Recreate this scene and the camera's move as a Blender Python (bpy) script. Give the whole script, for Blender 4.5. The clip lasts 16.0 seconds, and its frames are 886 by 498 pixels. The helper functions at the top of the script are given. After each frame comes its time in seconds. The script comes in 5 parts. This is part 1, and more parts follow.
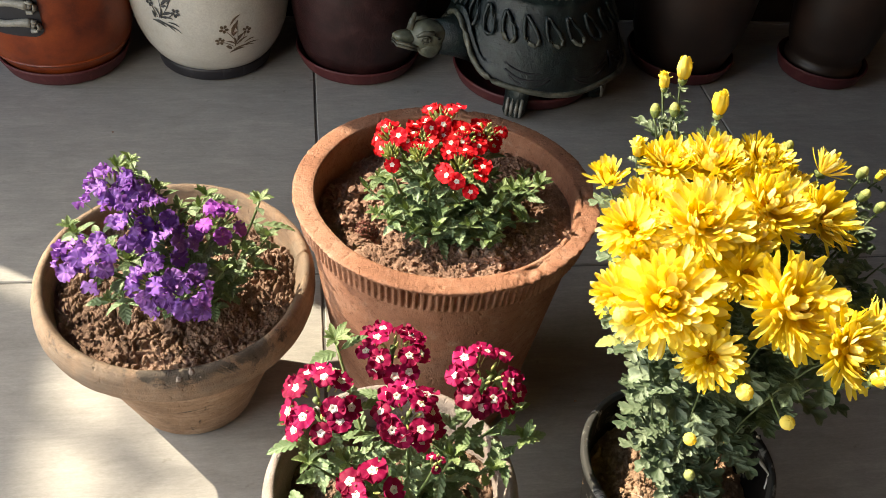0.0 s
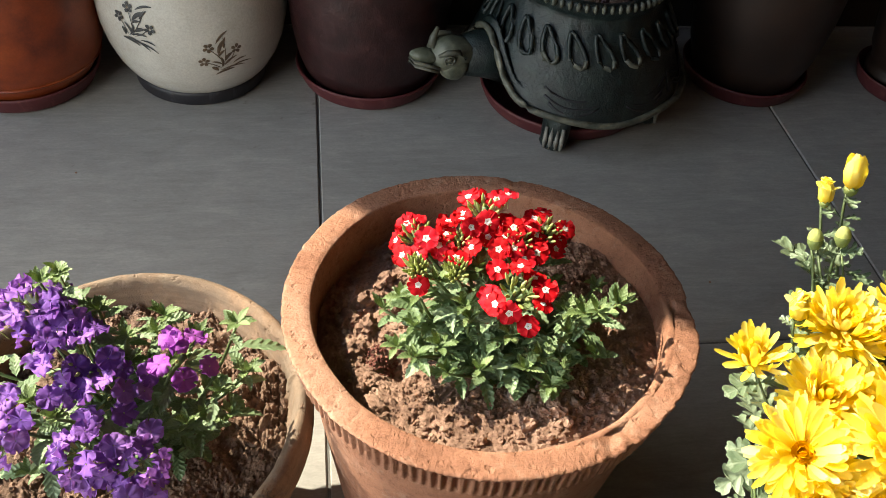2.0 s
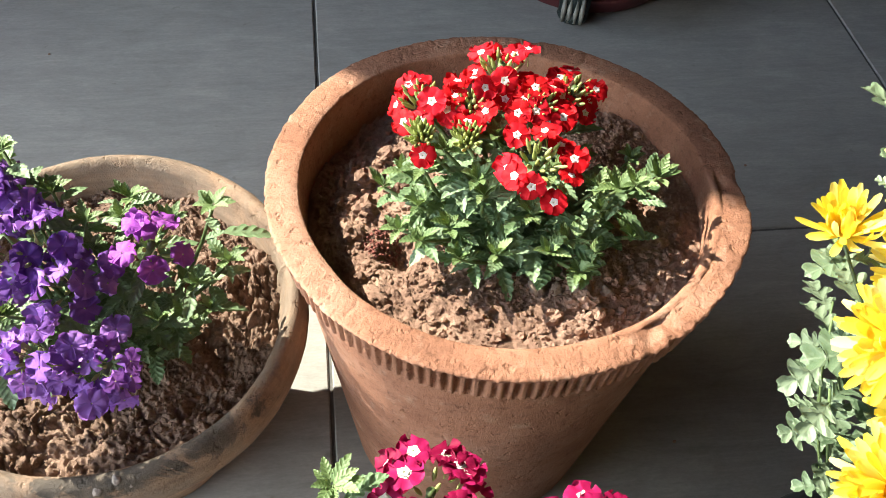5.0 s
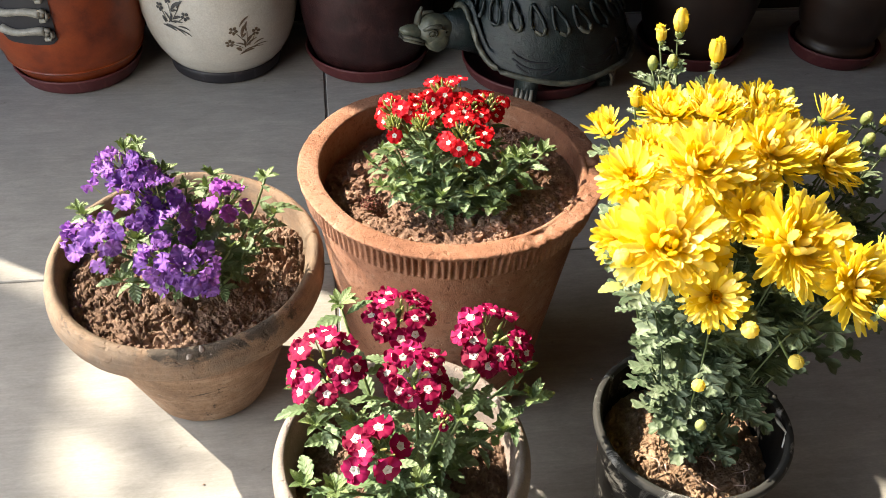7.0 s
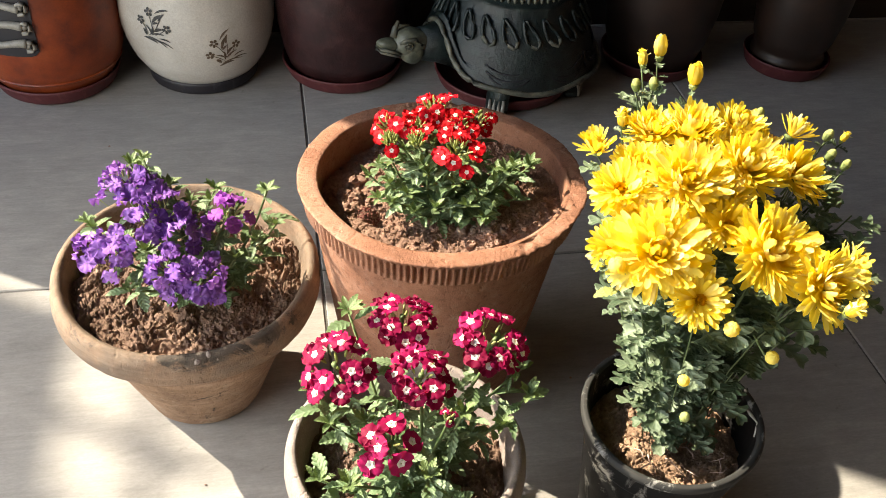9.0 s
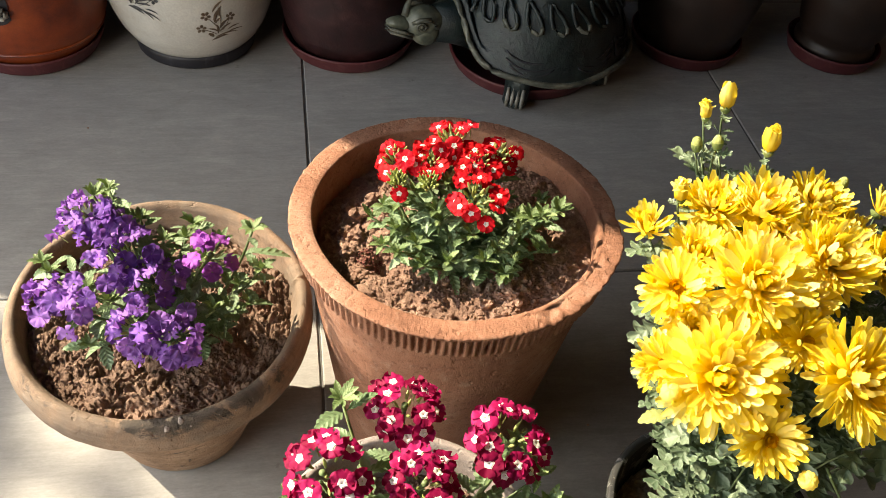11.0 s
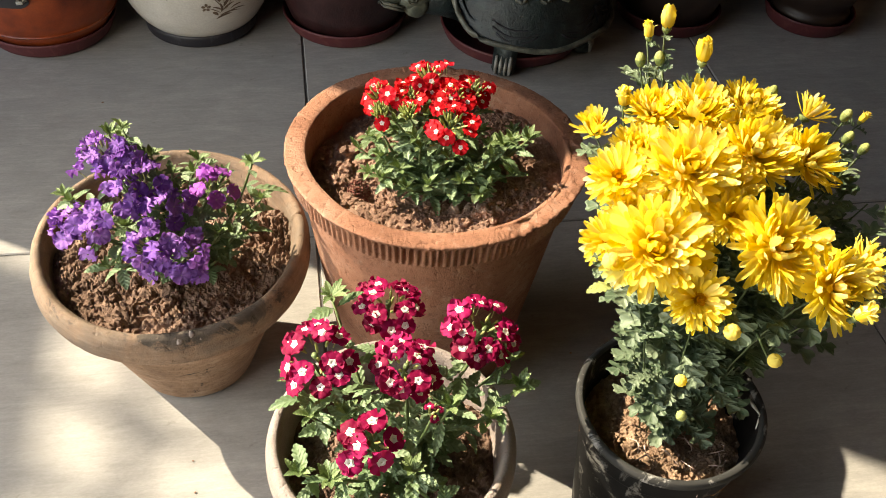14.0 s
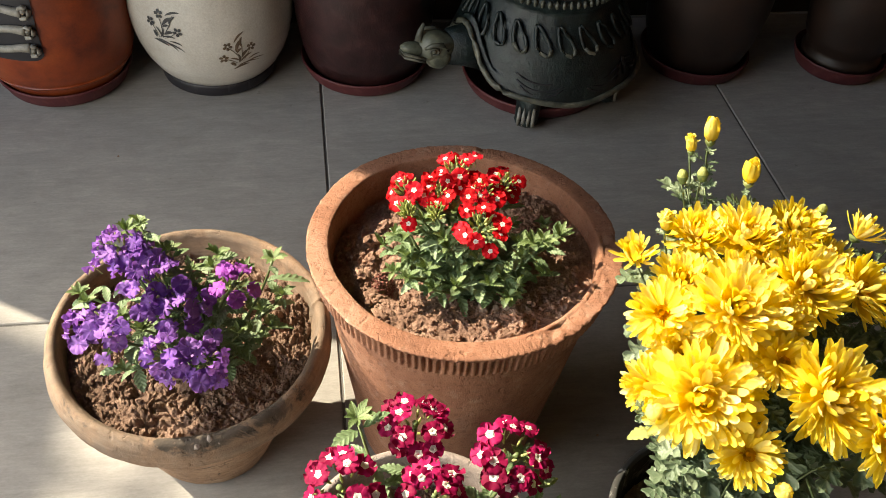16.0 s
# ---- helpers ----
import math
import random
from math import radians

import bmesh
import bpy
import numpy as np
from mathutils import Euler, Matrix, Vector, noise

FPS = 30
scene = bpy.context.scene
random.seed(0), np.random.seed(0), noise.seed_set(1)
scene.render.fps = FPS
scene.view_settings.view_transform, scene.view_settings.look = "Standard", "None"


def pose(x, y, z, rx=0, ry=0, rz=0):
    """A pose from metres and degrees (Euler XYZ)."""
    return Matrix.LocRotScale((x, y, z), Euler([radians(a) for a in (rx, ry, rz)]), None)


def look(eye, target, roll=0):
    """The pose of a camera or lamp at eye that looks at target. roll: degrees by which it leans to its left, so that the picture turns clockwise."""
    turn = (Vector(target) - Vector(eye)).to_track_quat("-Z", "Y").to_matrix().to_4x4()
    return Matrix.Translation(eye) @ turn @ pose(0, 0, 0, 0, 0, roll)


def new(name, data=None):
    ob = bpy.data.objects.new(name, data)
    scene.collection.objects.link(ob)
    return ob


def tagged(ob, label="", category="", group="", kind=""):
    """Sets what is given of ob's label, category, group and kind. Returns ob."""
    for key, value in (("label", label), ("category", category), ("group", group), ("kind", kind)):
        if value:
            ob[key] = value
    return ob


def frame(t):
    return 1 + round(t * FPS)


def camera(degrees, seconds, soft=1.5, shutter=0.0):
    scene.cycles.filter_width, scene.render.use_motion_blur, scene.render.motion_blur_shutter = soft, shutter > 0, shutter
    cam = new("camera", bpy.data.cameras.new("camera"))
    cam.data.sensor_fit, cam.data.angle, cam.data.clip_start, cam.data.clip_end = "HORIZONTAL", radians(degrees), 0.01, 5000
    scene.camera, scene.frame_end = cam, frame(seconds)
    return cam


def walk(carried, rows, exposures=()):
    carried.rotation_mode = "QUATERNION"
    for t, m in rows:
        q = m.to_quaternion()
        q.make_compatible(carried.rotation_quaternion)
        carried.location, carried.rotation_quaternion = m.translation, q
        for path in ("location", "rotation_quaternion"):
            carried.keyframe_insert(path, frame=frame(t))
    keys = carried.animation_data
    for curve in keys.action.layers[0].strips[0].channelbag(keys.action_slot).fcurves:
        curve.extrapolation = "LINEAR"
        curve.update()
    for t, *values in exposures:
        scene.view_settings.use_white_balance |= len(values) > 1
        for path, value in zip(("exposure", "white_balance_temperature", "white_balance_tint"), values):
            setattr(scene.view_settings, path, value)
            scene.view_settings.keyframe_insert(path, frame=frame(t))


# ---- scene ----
cam = camera(53.0, 16.0, 0.6)
PATH = [
    (0, (-0.209, 0.354, 0.724), (0.083, 1.807, -0.619), 6.1),
    (0.5, (-0.21, 0.393, 0.731), (0.077, 1.854, -0.605), 6.1),
    (1, (-0.209, 0.443, 0.703), (0.075, 1.892, -0.646), 6.2),
    (1.5, (-0.202, 0.488, 0.673), (0.073, 1.921, -0.695), 6.0),
    (2, (-0.198, 0.568, 0.664), (0.072, 1.985, -0.722), 5.8),
    (2.5, (-0.193, 0.627, 0.604), (0.07, 2.034, -0.792), 5.9),
    (3, (-0.178, 0.66, 0.561), (0.075, 2.015, -0.889), 5.2),
    (3.5, (-0.171, 0.665, 0.553), (0.075, 1.987, -0.927), 4.8),
    (4, (-0.171, 0.666, 0.543), (0.069, 1.956, -0.967), 4.8),
    (4.5, (-0.174, 0.657, 0.562), (0.061, 1.91, -0.979), 5.0),
    (4.7, (-0.183, 0.643, 0.576), (0.054, 1.896, -0.965), 5.1),
    (6.8, (-0.196, 0.337, 0.69), (0.042, 1.809, -0.643), 3.1),
    (7, (-0.195, 0.325, 0.693), (0.042, 1.818, -0.616), 2.6),
    (7.5, (-0.207, 0.287, 0.695), (0.032, 1.788, -0.606), 2.3),
    (8, (-0.215, 0.271, 0.707), (0.044, 1.768, -0.593), 2.6),
    (8.5, (-0.229, 0.278, 0.71), (0.059, 1.77, -0.591), 3.3),
    (9, (-0.235, 0.3, 0.724), (0.107, 1.781, -0.576), 4.7),
    (9.5, (-0.23, 0.334, 0.738), (0.126, 1.815, -0.558), 5.5),
    (9.7, (-0.226, 0.353, 0.741), (0.129, 1.83, -0.561), 5.6),
    (11.8, (-0.216, 0.456, 0.713), (0.098, 1.802, -0.732), 7.9),
    (12, (-0.213, 0.44, 0.716), (0.095, 1.79, -0.728), 7.7),
    (12.5, (-0.204, 0.4, 0.719), (0.098, 1.745, -0.729), 6.7),
    (13, (-0.204, 0.365, 0.728), (0.095, 1.732, -0.701), 5.5),
    (13.5, (-0.205, 0.362, 0.726), (0.093, 1.752, -0.681), 4.9),
    (14, (-0.208, 0.342, 0.725), (0.089, 1.74, -0.674), 4.7),
    (14.5, (-0.21, 0.295, 0.722), (0.074, 1.702, -0.671), 4.2),
    (15, (-0.209, 0.292, 0.743), (0.068, 1.689, -0.662), 3.7),
    (15.5, (-0.213, 0.348, 0.769), (0.06, 1.747, -0.634), 3.7),
    (16, (-0.212, 0.421, 0.765), (0.06, 1.817, -0.642), 4.5),
]
walk(cam, [(t, look(eye, target, roll)) for t, eye, target, roll in PATH], [(0.0, 1.48, 7500, 7), (2.0, 1.55, 7050, 4), (2.6, 1.78, 6600, 0), (3.2, 1.88, 6350, 0), (4.7, 1.84, 6350, 1), (6.8, 1.70, 7150, 8), (9.7, 1.64, 7250, 8), (11.8, 1.47, 7650, 7), (16.0, 1.46, 7600, 7)])

# ---- world, sun, exposure ----
SUN_AZ, SUN_EL = radians(-31), radians(40)      # way the light travels over the floor, height of the sun
world = bpy.data.worlds.new("sky")
scene.world = world
world.use_nodes = True
wn, wl = world.node_tree.nodes, world.node_tree.links
sky = wn.new("ShaderNodeTexSky")
sky.sky_type, sky.sun_disc = "NISHITA", False
sky.sun_elevation, sky.sun_rotation = SUN_EL, math.atan2(-math.cos(SUN_AZ), -math.sin(SUN_AZ))
wn["Background"].inputs["Strength"].default_value = 0.15
wl.new(sky.outputs["Color"], wn["Background"].inputs["Color"])
sun = new("sun", bpy.data.lights.new("sun", "SUN"))
sun.data.energy, sun.data.angle, sun.data.color = 5.0, radians(0.53), (1.0, 0.915, 0.78)
way = Vector((math.cos(SUN_AZ) * math.cos(SUN_EL), math.sin(SUN_AZ) * math.cos(SUN_EL), -math.sin(SUN_EL)))
sun.matrix_world = Matrix.Translation((-3, 3, 3)) @ way.to_track_quat("-Z", "Y").to_matrix().to_4x4()

# added fill lamp in the opening, standing in for sky light on the left floor
door_light = new("doorway_fill", bpy.data.lights.new("doorway_fill", "AREA"))
door_light.data.shape, door_light.data.size, door_light.data.size_y = "RECTANGLE", 1.0, 0.5
door_light.data.energy, door_light.data.color = 4.7, (1.0, 0.97, 0.93)
door_light.matrix_world = look((-1.06, 0.52, 0.46), (0.0, 0.46, 0.20))


# ---- materials ----
class Mat:
    """A small helper round a node material."""

    def __init__(self, name, rough=0.6, metal=0.0, spec=0.5):
        self.m = bpy.data.materials.new(name)
        self.m.use_nodes = True
        self.n, self.l = self.m.node_tree.nodes, self.m.node_tree.links
        self.b = self.n["Principled BSDF"]
        self.b.inputs["Roughness"].default_value = rough
        self.b.inputs["Metallic"].default_value = metal
        self.b.inputs["Specular IOR Level"].default_value = spec
        self.co = self.n.new("ShaderNodeTexCoord")

    def noise(self, scale, detail=6, rough=0.6, where="Object", stretch=None, distort=0.0):
        t = self.n.new("ShaderNodeTexNoise")
        t.inputs["Scale"].default_value, t.inputs["Detail"].default_value = scale, detail
        t.inputs["Roughness"].default_value, t.inputs["Distortion"].default_value = rough, distort
        src = self.co.outputs[where]
        if stretch:
            mp = self.n.new("ShaderNodeMapping")
            mp.inputs["Scale"].default_value = stretch
            self.l.new(src, mp.inputs["Vector"])
            src = mp.outputs["Vector"]
        self.l.new(src, t.inputs["Vector"])
        return t.outputs["Fac"]

    def ramp(self, fac, stops):
        r = self.n.new("ShaderNodeValToRGB")
        e = r.color_ramp.elements
        while len(e) < len(stops):
            e.new(0.5)
        for k, (p, c) in zip(e, stops):
            k.position, k.color = p, (*c, 1)
        self.l.new(fac, r.inputs["Fac"])
        return r.outputs["Color"]

    def mix(self, fac, a, b, blend="MIX"):
        x = self.n.new("ShaderNodeMix")
        x.data_type, x.blend_type = "RGBA", blend
        for k, v in ((0, fac), (6, a), (7, b)):
            if isinstance(v, (int, float)):
                x.inputs[k].default_value = v
            elif isinstance(v, tuple):
                x.inputs[k].default_value = (*v, 1)
            else:
                self.l.new(v, x.inputs[k])
        return x.outputs[2]

    def rnd(self):
        return self.n.new("ShaderNodeObjectInfo").outputs["Random"]

    def island(self):
        return self.n.new("ShaderNodeNewGeometry").outputs["Random Per Island"]

    def color(self, c):
        if isinstance(c, tuple):
            self.b.inputs["Base Color"].default_value = (*c, 1)
        else:
            self.l.new(c, self.b.inputs["Base Color"])
        return self

    def roughness(self, fac, lo, hi):
        r = self.n.new("ShaderNodeMapRange")
        r.inputs["To Min"].default_value, r.inputs["To Max"].default_value = lo, hi
        self.l.new(fac, r.inputs["Value"])
        self.l.new(r.outputs["Result"], self.b.inputs["Roughness"])
        return self

    def bump(self, fac, strength, dist):
        u = self.n.new("ShaderNodeBump")
        u.inputs["Strength"].default_value, u.inputs["Distance"].default_value = strength, dist
        self.l.new(fac, u.inputs["Height"])
        if self.b.inputs["Normal"].links:
            self.l.new(self.b.inputs["Normal"].links[0].from_socket, u.inputs["Normal"])
        self.l.new(u.outputs["Normal"], self.b.inputs["Normal"])
        return self

    def sheer(self, c, weight):
        """Light that shines through a thin leaf or petal."""
        t, x = self.n.new("ShaderNodeBsdfTranslucent"), self.n.new("ShaderNodeMixShader")
        if isinstance(c, tuple):
            t.inputs["Color"].default_value = (*c, 1)
        else:
            self.l.new(c, t.inputs["Color"])
        x.inputs["Fac"].default_value = weight
        out = self.n["Material Output"]
        self.l.new(self.b.outputs["BSDF"], x.inputs[1])
        self.l.new(t.outputs["BSDF"], x.inputs[2])
        self.l.new(x.outputs["Shader"], out.inputs["Surface"])
        return self


def blotched(name, dark, mid, light, scale, rough=0.7, bump=0.3, dist=0.001, fine=400, spec=0.5):
    m = Mat(name, rough, 0.0, spec)
    big, small = m.noise(scale, 8, 0.65), m.noise(fine, 6, 0.7)
    c = m.ramp(big, [(0.3, dark), (0.5, mid), (0.72, light)])
    c = m.mix(0.35, c, m.ramp(small, [(0.3, (0.35, 0.35, 0.35)), (0.7, (0.75, 0.75, 0.75))]), "OVERLAY")
    return m.color(c).bump(small, bump, dist).bump(big, bump, dist * 3).m


def tile_material():
    m = Mat("stone_grey_tile", 0.5, 0.0, 0.3)
    streak = m.noise(16, 9, 0.68, "Object", (0.5, 1.7, 1), 1.2)
    cloud = m.noise(3.5, 5, 0.6)
    c = m.ramp(streak, [(0.3, (0.240, 0.232, 0.223)), (0.5, (0.278, 0.270, 0.259)), (0.7, (0.322, 0.312, 0.298))])
    c = m.mix(0.5, c, m.ramp(cloud, [(0.3, (0.43, 0.43, 0.44)), (0.7, (0.57, 0.56, 0.55))]), "OVERLAY")
    c = m.mix(0.25, c, m.ramp(m.rnd(), [(0.0, (0.45, 0.45, 0.45)), (1.0, (0.55, 0.55, 0.55))]), "OVERLAY")
    weave = m.noise(95, 6, 0.75, "Object", (0.22, 2.2, 1), 0.4)
    c = m.mix(0.34, c, m.ramp(weave, [(0.34, (0.38, 0.38, 0.385)), (0.66, (0.62, 0.615, 0.61))]), "OVERLAY")
    c = m.mix(0.3, c, m.ramp(m.noise(330, 5, 0.75, "Object", (0.6, 1.4, 1)), [(0.34, (0.36, 0.36, 0.36)), (0.66, (0.64, 0.64, 0.64))]), "OVERLAY")
    blots = m.noise(30, 7, 0.7, "Object", (0.7, 1.3, 1), 0.6)
    c = m.mix(0.3, c, m.ramp(blots, [(0.4, (0.40, 0.40, 0.40)), (0.6, (0.57, 0.57, 0.565))]), "OVERLAY")
    spots = m.ramp(m.noise(55, 3, 0.5), [(0.70, (1, 1, 1)), (0.78, (0.7, 0.68, 0.66))])
    c = m.mix(1.0, c, spots, "MULTIPLY")
    return m.color(c).roughness(streak, 0.42, 0.62).bump(m.noise(120, 6, 0.6), 0.12, 0.001).m


M_TILE = tile_material()
M_GROUT = blotched("dark_grout", (0.07, 0.068, 0.065), (0.095, 0.092, 0.088), (0.125, 0.12, 0.115), 60)
# back wall: brown taken near black, so the colour itself carries the shade
M_WALL = blotched("shade_dark_brown_wall", (0.016, 0.012, 0.010), (0.022, 0.017, 0.013), (0.03, 0.022, 0.017), 6, 0.75, 0.1)
M_PLASTER = blotched("cream_plaster", (0.20, 0.17, 0.135), (0.24, 0.205, 0.165), (0.28, 0.24, 0.195), 4, 0.85, 0.15)
M_CEIL = blotched("tan_ceiling_paint", (0.18, 0.155, 0.125), (0.22, 0.19, 0.155), (0.26, 0.225, 0.185), 3, 0.85, 0.08)
# for the unseen east and south walls: orange-brown that warms the shadows by bounce
M_WARM = blotched("brown_bounce_wall", (0.24, 0.115, 0.05), (0.31, 0.155, 0.07), (0.37, 0.195, 0.092), 6, 0.75, 0.1)


def terracotta(name, dark, mid, light, pale, stain=0.0, speck=0.5):
    """Fired clay with lime bloom and, where asked, black mould stains."""
    m = Mat(name, 0.85, 0.0, 0.25)
    big, mid_n, fine = m.noise(14, 8, 0.65), m.noise(60, 8, 0.7), m.noise(700, 4, 0.7)
    c = m.ramp(big, [(0.32, dark), (0.5, mid), (0.66, light)])
    c = m.mix(m.ramp(mid_n, [(0.55, (0, 0, 0)), (0.75, (0.65, 0.65, 0.65))]), c, pale)
    c = m.mix(0.4, c, m.ramp(fine, [(0.3, (0.36, 0.36, 0.36)), (0.7, (0.7, 0.7, 0.7))]), "OVERLAY")
    specks = m.ramp(m.noise(210, 5, 0.65), [(0.36, (0.5, 0.46, 0.43)), (0.46, (1, 1, 1))])
    c = m.mix(speck, c, specks, "MULTIPLY")
    if stain:
        mould = m.noise(22, 9, 0.72, "Object", None, 0.6)
        # the growth is thickest on one side of the rim
        far = m.n.new("ShaderNodeVectorMath")
        far.operation, far.inputs[1].default_value = "DISTANCE", (0.022, -0.114, 0.537)
        squeeze = m.n.new("ShaderNodeMapping")
        squeeze.inputs["Scale"].default_value = (1, 1, 3.2)
        m.l.new(m.co.outputs["Object"], squeeze.inputs["Vector"])
        m.l.new(squeeze.outputs["Vector"], far.inputs[0])
        near = m.n.new("ShaderNodeMapRange")
        near.inputs["From Min"].default_value, near.inputs["From Max"].default_value = 0.010, 0.055
        near.inputs["To Min"].default_value, near.inputs["To Max"].default_value = 0.19, -0.07
        beside = m.n.new("ShaderNodeVectorMath")
        beside.operation, beside.inputs[1].default_value = "DISTANCE", (0.066, -0.096, 0.525)
        m.l.new(squeeze.outputs["Vector"], beside.inputs[0])
        least = m.n.new("ShaderNodeMath")
        least.operation = "MINIMUM"
        m.l.new(far.outputs["Value"], least.inputs[0])
        m.l.new(beside.outputs["Value"], least.inputs[1])
        m.l.new(least.outputs[0], near.inputs["Value"])
        add = m.n.new("ShaderNodeMath")
        add.operation = "ADD"
        m.l.new(mould, add.inputs[0])
        m.l.new(near.outputs["Result"], add.inputs[1])
        mould = add.outputs[0]
        c = m.mix(m.ramp(mould, [(0.53, (0, 0, 0)), (0.59, (stain,) * 3)]), c, (0.038, 0.032, 0.028))
    if stain:
        # grey grime that has settled on the thick rim
        xyz, up = m.n.new("ShaderNodeSeparateXYZ"), m.n.new("ShaderNodeMapRange")
        m.l.new(m.co.outputs["Object"], xyz.inputs[0])
        m.l.new(xyz.outputs["Z"], up.inputs["Value"])
        up.inputs["From Min"].default_value, up.inputs["From Max"].default_value = 0.118, 0.130
        patchy = m.ramp(m.noise(17, 8, 0.7, "Object", None, 0.8), [(0.36, (0.15, 0.15, 0.15)), (0.62, (0.85, 0.85, 0.85))])
        c = m.mix(m.mix(1.0, patchy, up.outputs["Result"], "MULTIPLY"), c, (0.165, 0.131, 0.105))
        streaks = m.noise(9, 7, 0.7, "Object", (1, 1, 14), 0.8)
        c = m.mix(0.55, c, m.ramp(streaks, [(0.36, (0.36, 0.345, 0.33)), (0.62, (0.6, 0.6, 0.6))]), "OVERLAY")
    pits = m.ramp(m.noise(160, 3, 0.5), [(0.28, (0, 0, 0)), (0.4, (1, 1, 1))])
    return m.color(c).bump(fine, 0.8, 0.0011).bump(mid_n, 0.4, 0.0012).bump(pits, 0.6, 0.0014).m


M_TERRA = terracotta("orange_terracotta", (0.20, 0.090, 0.055), (0.295, 0.140, 0.088), (0.36, 0.198, 0.138), (0.43, 0.295, 0.225))
M_OLD = terracotta("weathered_clay", (0.152, 0.093, 0.060), (0.268, 0.173, 0.115), (0.36, 0.25, 0.176), (0.41, 0.33, 0.257), 1.0)
M_GREYPOT = terracotta("grey_washed_clay", (0.212, 0.173, 0.157), (0.258, 0.216, 0.199), (0.30, 0.258, 0.24), (0.34, 0.303, 0.286), 0.0, 0.1)


def plastic(name, c, dust, rough=0.4, spec=0.5):
    m = Mat(name, rough, 0.0, spec)
    n = m.noise(35, 8, 0.7, "Object", (1, 1, 0.5), 1.2)
    return m.color(m.mix(m.ramp(n, [(0.55, (0, 0, 0)), (0.63, (0.85, 0.85, 0.85))]), c, dust)).roughness(n, rough, 0.75).bump(m.noise(90), 0.15, 0.001).m


M_BLACK = plastic("scuffed_black_plastic", (0.007, 0.007, 0.0075), (0.17, 0.165, 0.155), 0.5, 0.14)
M_SAUCER = plastic("maroon_plastic", (0.075, 0.012, 0.015), (0.11, 0.03, 0.03), 0.5)
M_DARKSAUCER = plastic("black_glaze", (0.011, 0.010, 0.014), (0.03, 0.028, 0.034), 0.4)
M_ORANGE = blotched("burnt_orange_glaze", (0.085, 0.014, 0.005), (0.185, 0.032, 0.008), (0.255, 0.052, 0.012), 18, 0.4, 0.1)
M_WHITE = blotched("ivory_glaze", (0.35, 0.325, 0.285), (0.45, 0.425, 0.383), (0.53, 0.505, 0.46), 7, 0.22, 0.04)
M_MAROON = blotched("dark_maroon_glaze", (0.012, 0.004, 0.004), (0.024, 0.007, 0.0075), (0.046, 0.017, 0.017), 40, 0.42, 0.45)
# brown of the two right-hand planters, darkened to hold the deep shade there
M_BROWNPOT = blotched("shade_darkened_brown_glaze", (0.011, 0.006, 0.004), (0.018, 0.009, 0.006), (0.03, 0.014, 0.009), 14, 0.5, 0.15)
M_TEAL = blotched("dark_teal_glaze", (0.002, 0.005, 0.0055), (0.005, 0.0115, 0.012), (0.020, 0.032, 0.029), 55, 0.42, 0.7)
M_TEAL2 = blotched("pale_worn_glaze", (0.020, 0.025, 0.021), (0.075, 0.077, 0.059), (0.17, 0.163, 0.122), 60, 0.5, 0.25)
M_INK = blotched("grey_black_ink", (0.012, 0.013, 0.014), (0.028, 0.028, 0.03), (0.06, 0.06, 0.06), 90, 0.6, 0.02)
M_INKBROWN = blotched("brown_ink", (0.06, 0.04, 0.025), (0.1, 0.065, 0.04), (0.14, 0.1, 0.07), 90, 0.6, 0.02)
M_PEWTER = blotched("grey_moulded_clay", (0.1, 0.095, 0.08), (0.2, 0.19, 0.165), (0.3, 0.29, 0.25), 60, 0.5, 0.25)


def soil_material(name, dark, mid, light):
    m = Mat(name, 0.95, 0.0, 0.15)
    big, fine = m.noise(45, 9, 0.7), m.noise(420, 6, 0.75)
    c = m.ramp(big, [(0.3, dark), (0.5, mid), (0.7, light)])
    c = m.mix(0.6, c, m.ramp(fine, [(0.32, (0.32, 0.32, 0.32)), (0.68, (0.70, 0.70, 0.70))]), "OVERLAY")
    return m.color(c).bump(fine, 0.8, 0.0013).bump(m.noise(170, 6, 0.7), 0.6, 0.0022).m


M_SOIL = soil_material("brown_garden_soil", (0.135, 0.080, 0.059), (0.25, 0.153, 0.114), (0.39, 0.258, 0.196))
M_SOIL_DARK = soil_material("dark_brown_soil", (0.085, 0.054, 0.040), (0.178, 0.115, 0.086), (0.31, 0.21, 0.16))

M_SOIL_DRY = soil_material("dry_tan_soil", (0.16, 0.10, 0.066), (0.285, 0.187, 0.127), (0.41, 0.292, 0.203))
M_LIP = plastic("worn_grey_plastic_lip", (0.035, 0.035, 0.034), (0.36, 0.35, 0.335), 0.55, 0.2)
M_HEAD = blotched("olive_worn_glaze", (0.03, 0.035, 0.026), (0.085, 0.092, 0.066), (0.19, 0.187, 0.135), 45, 0.45, 0.3)


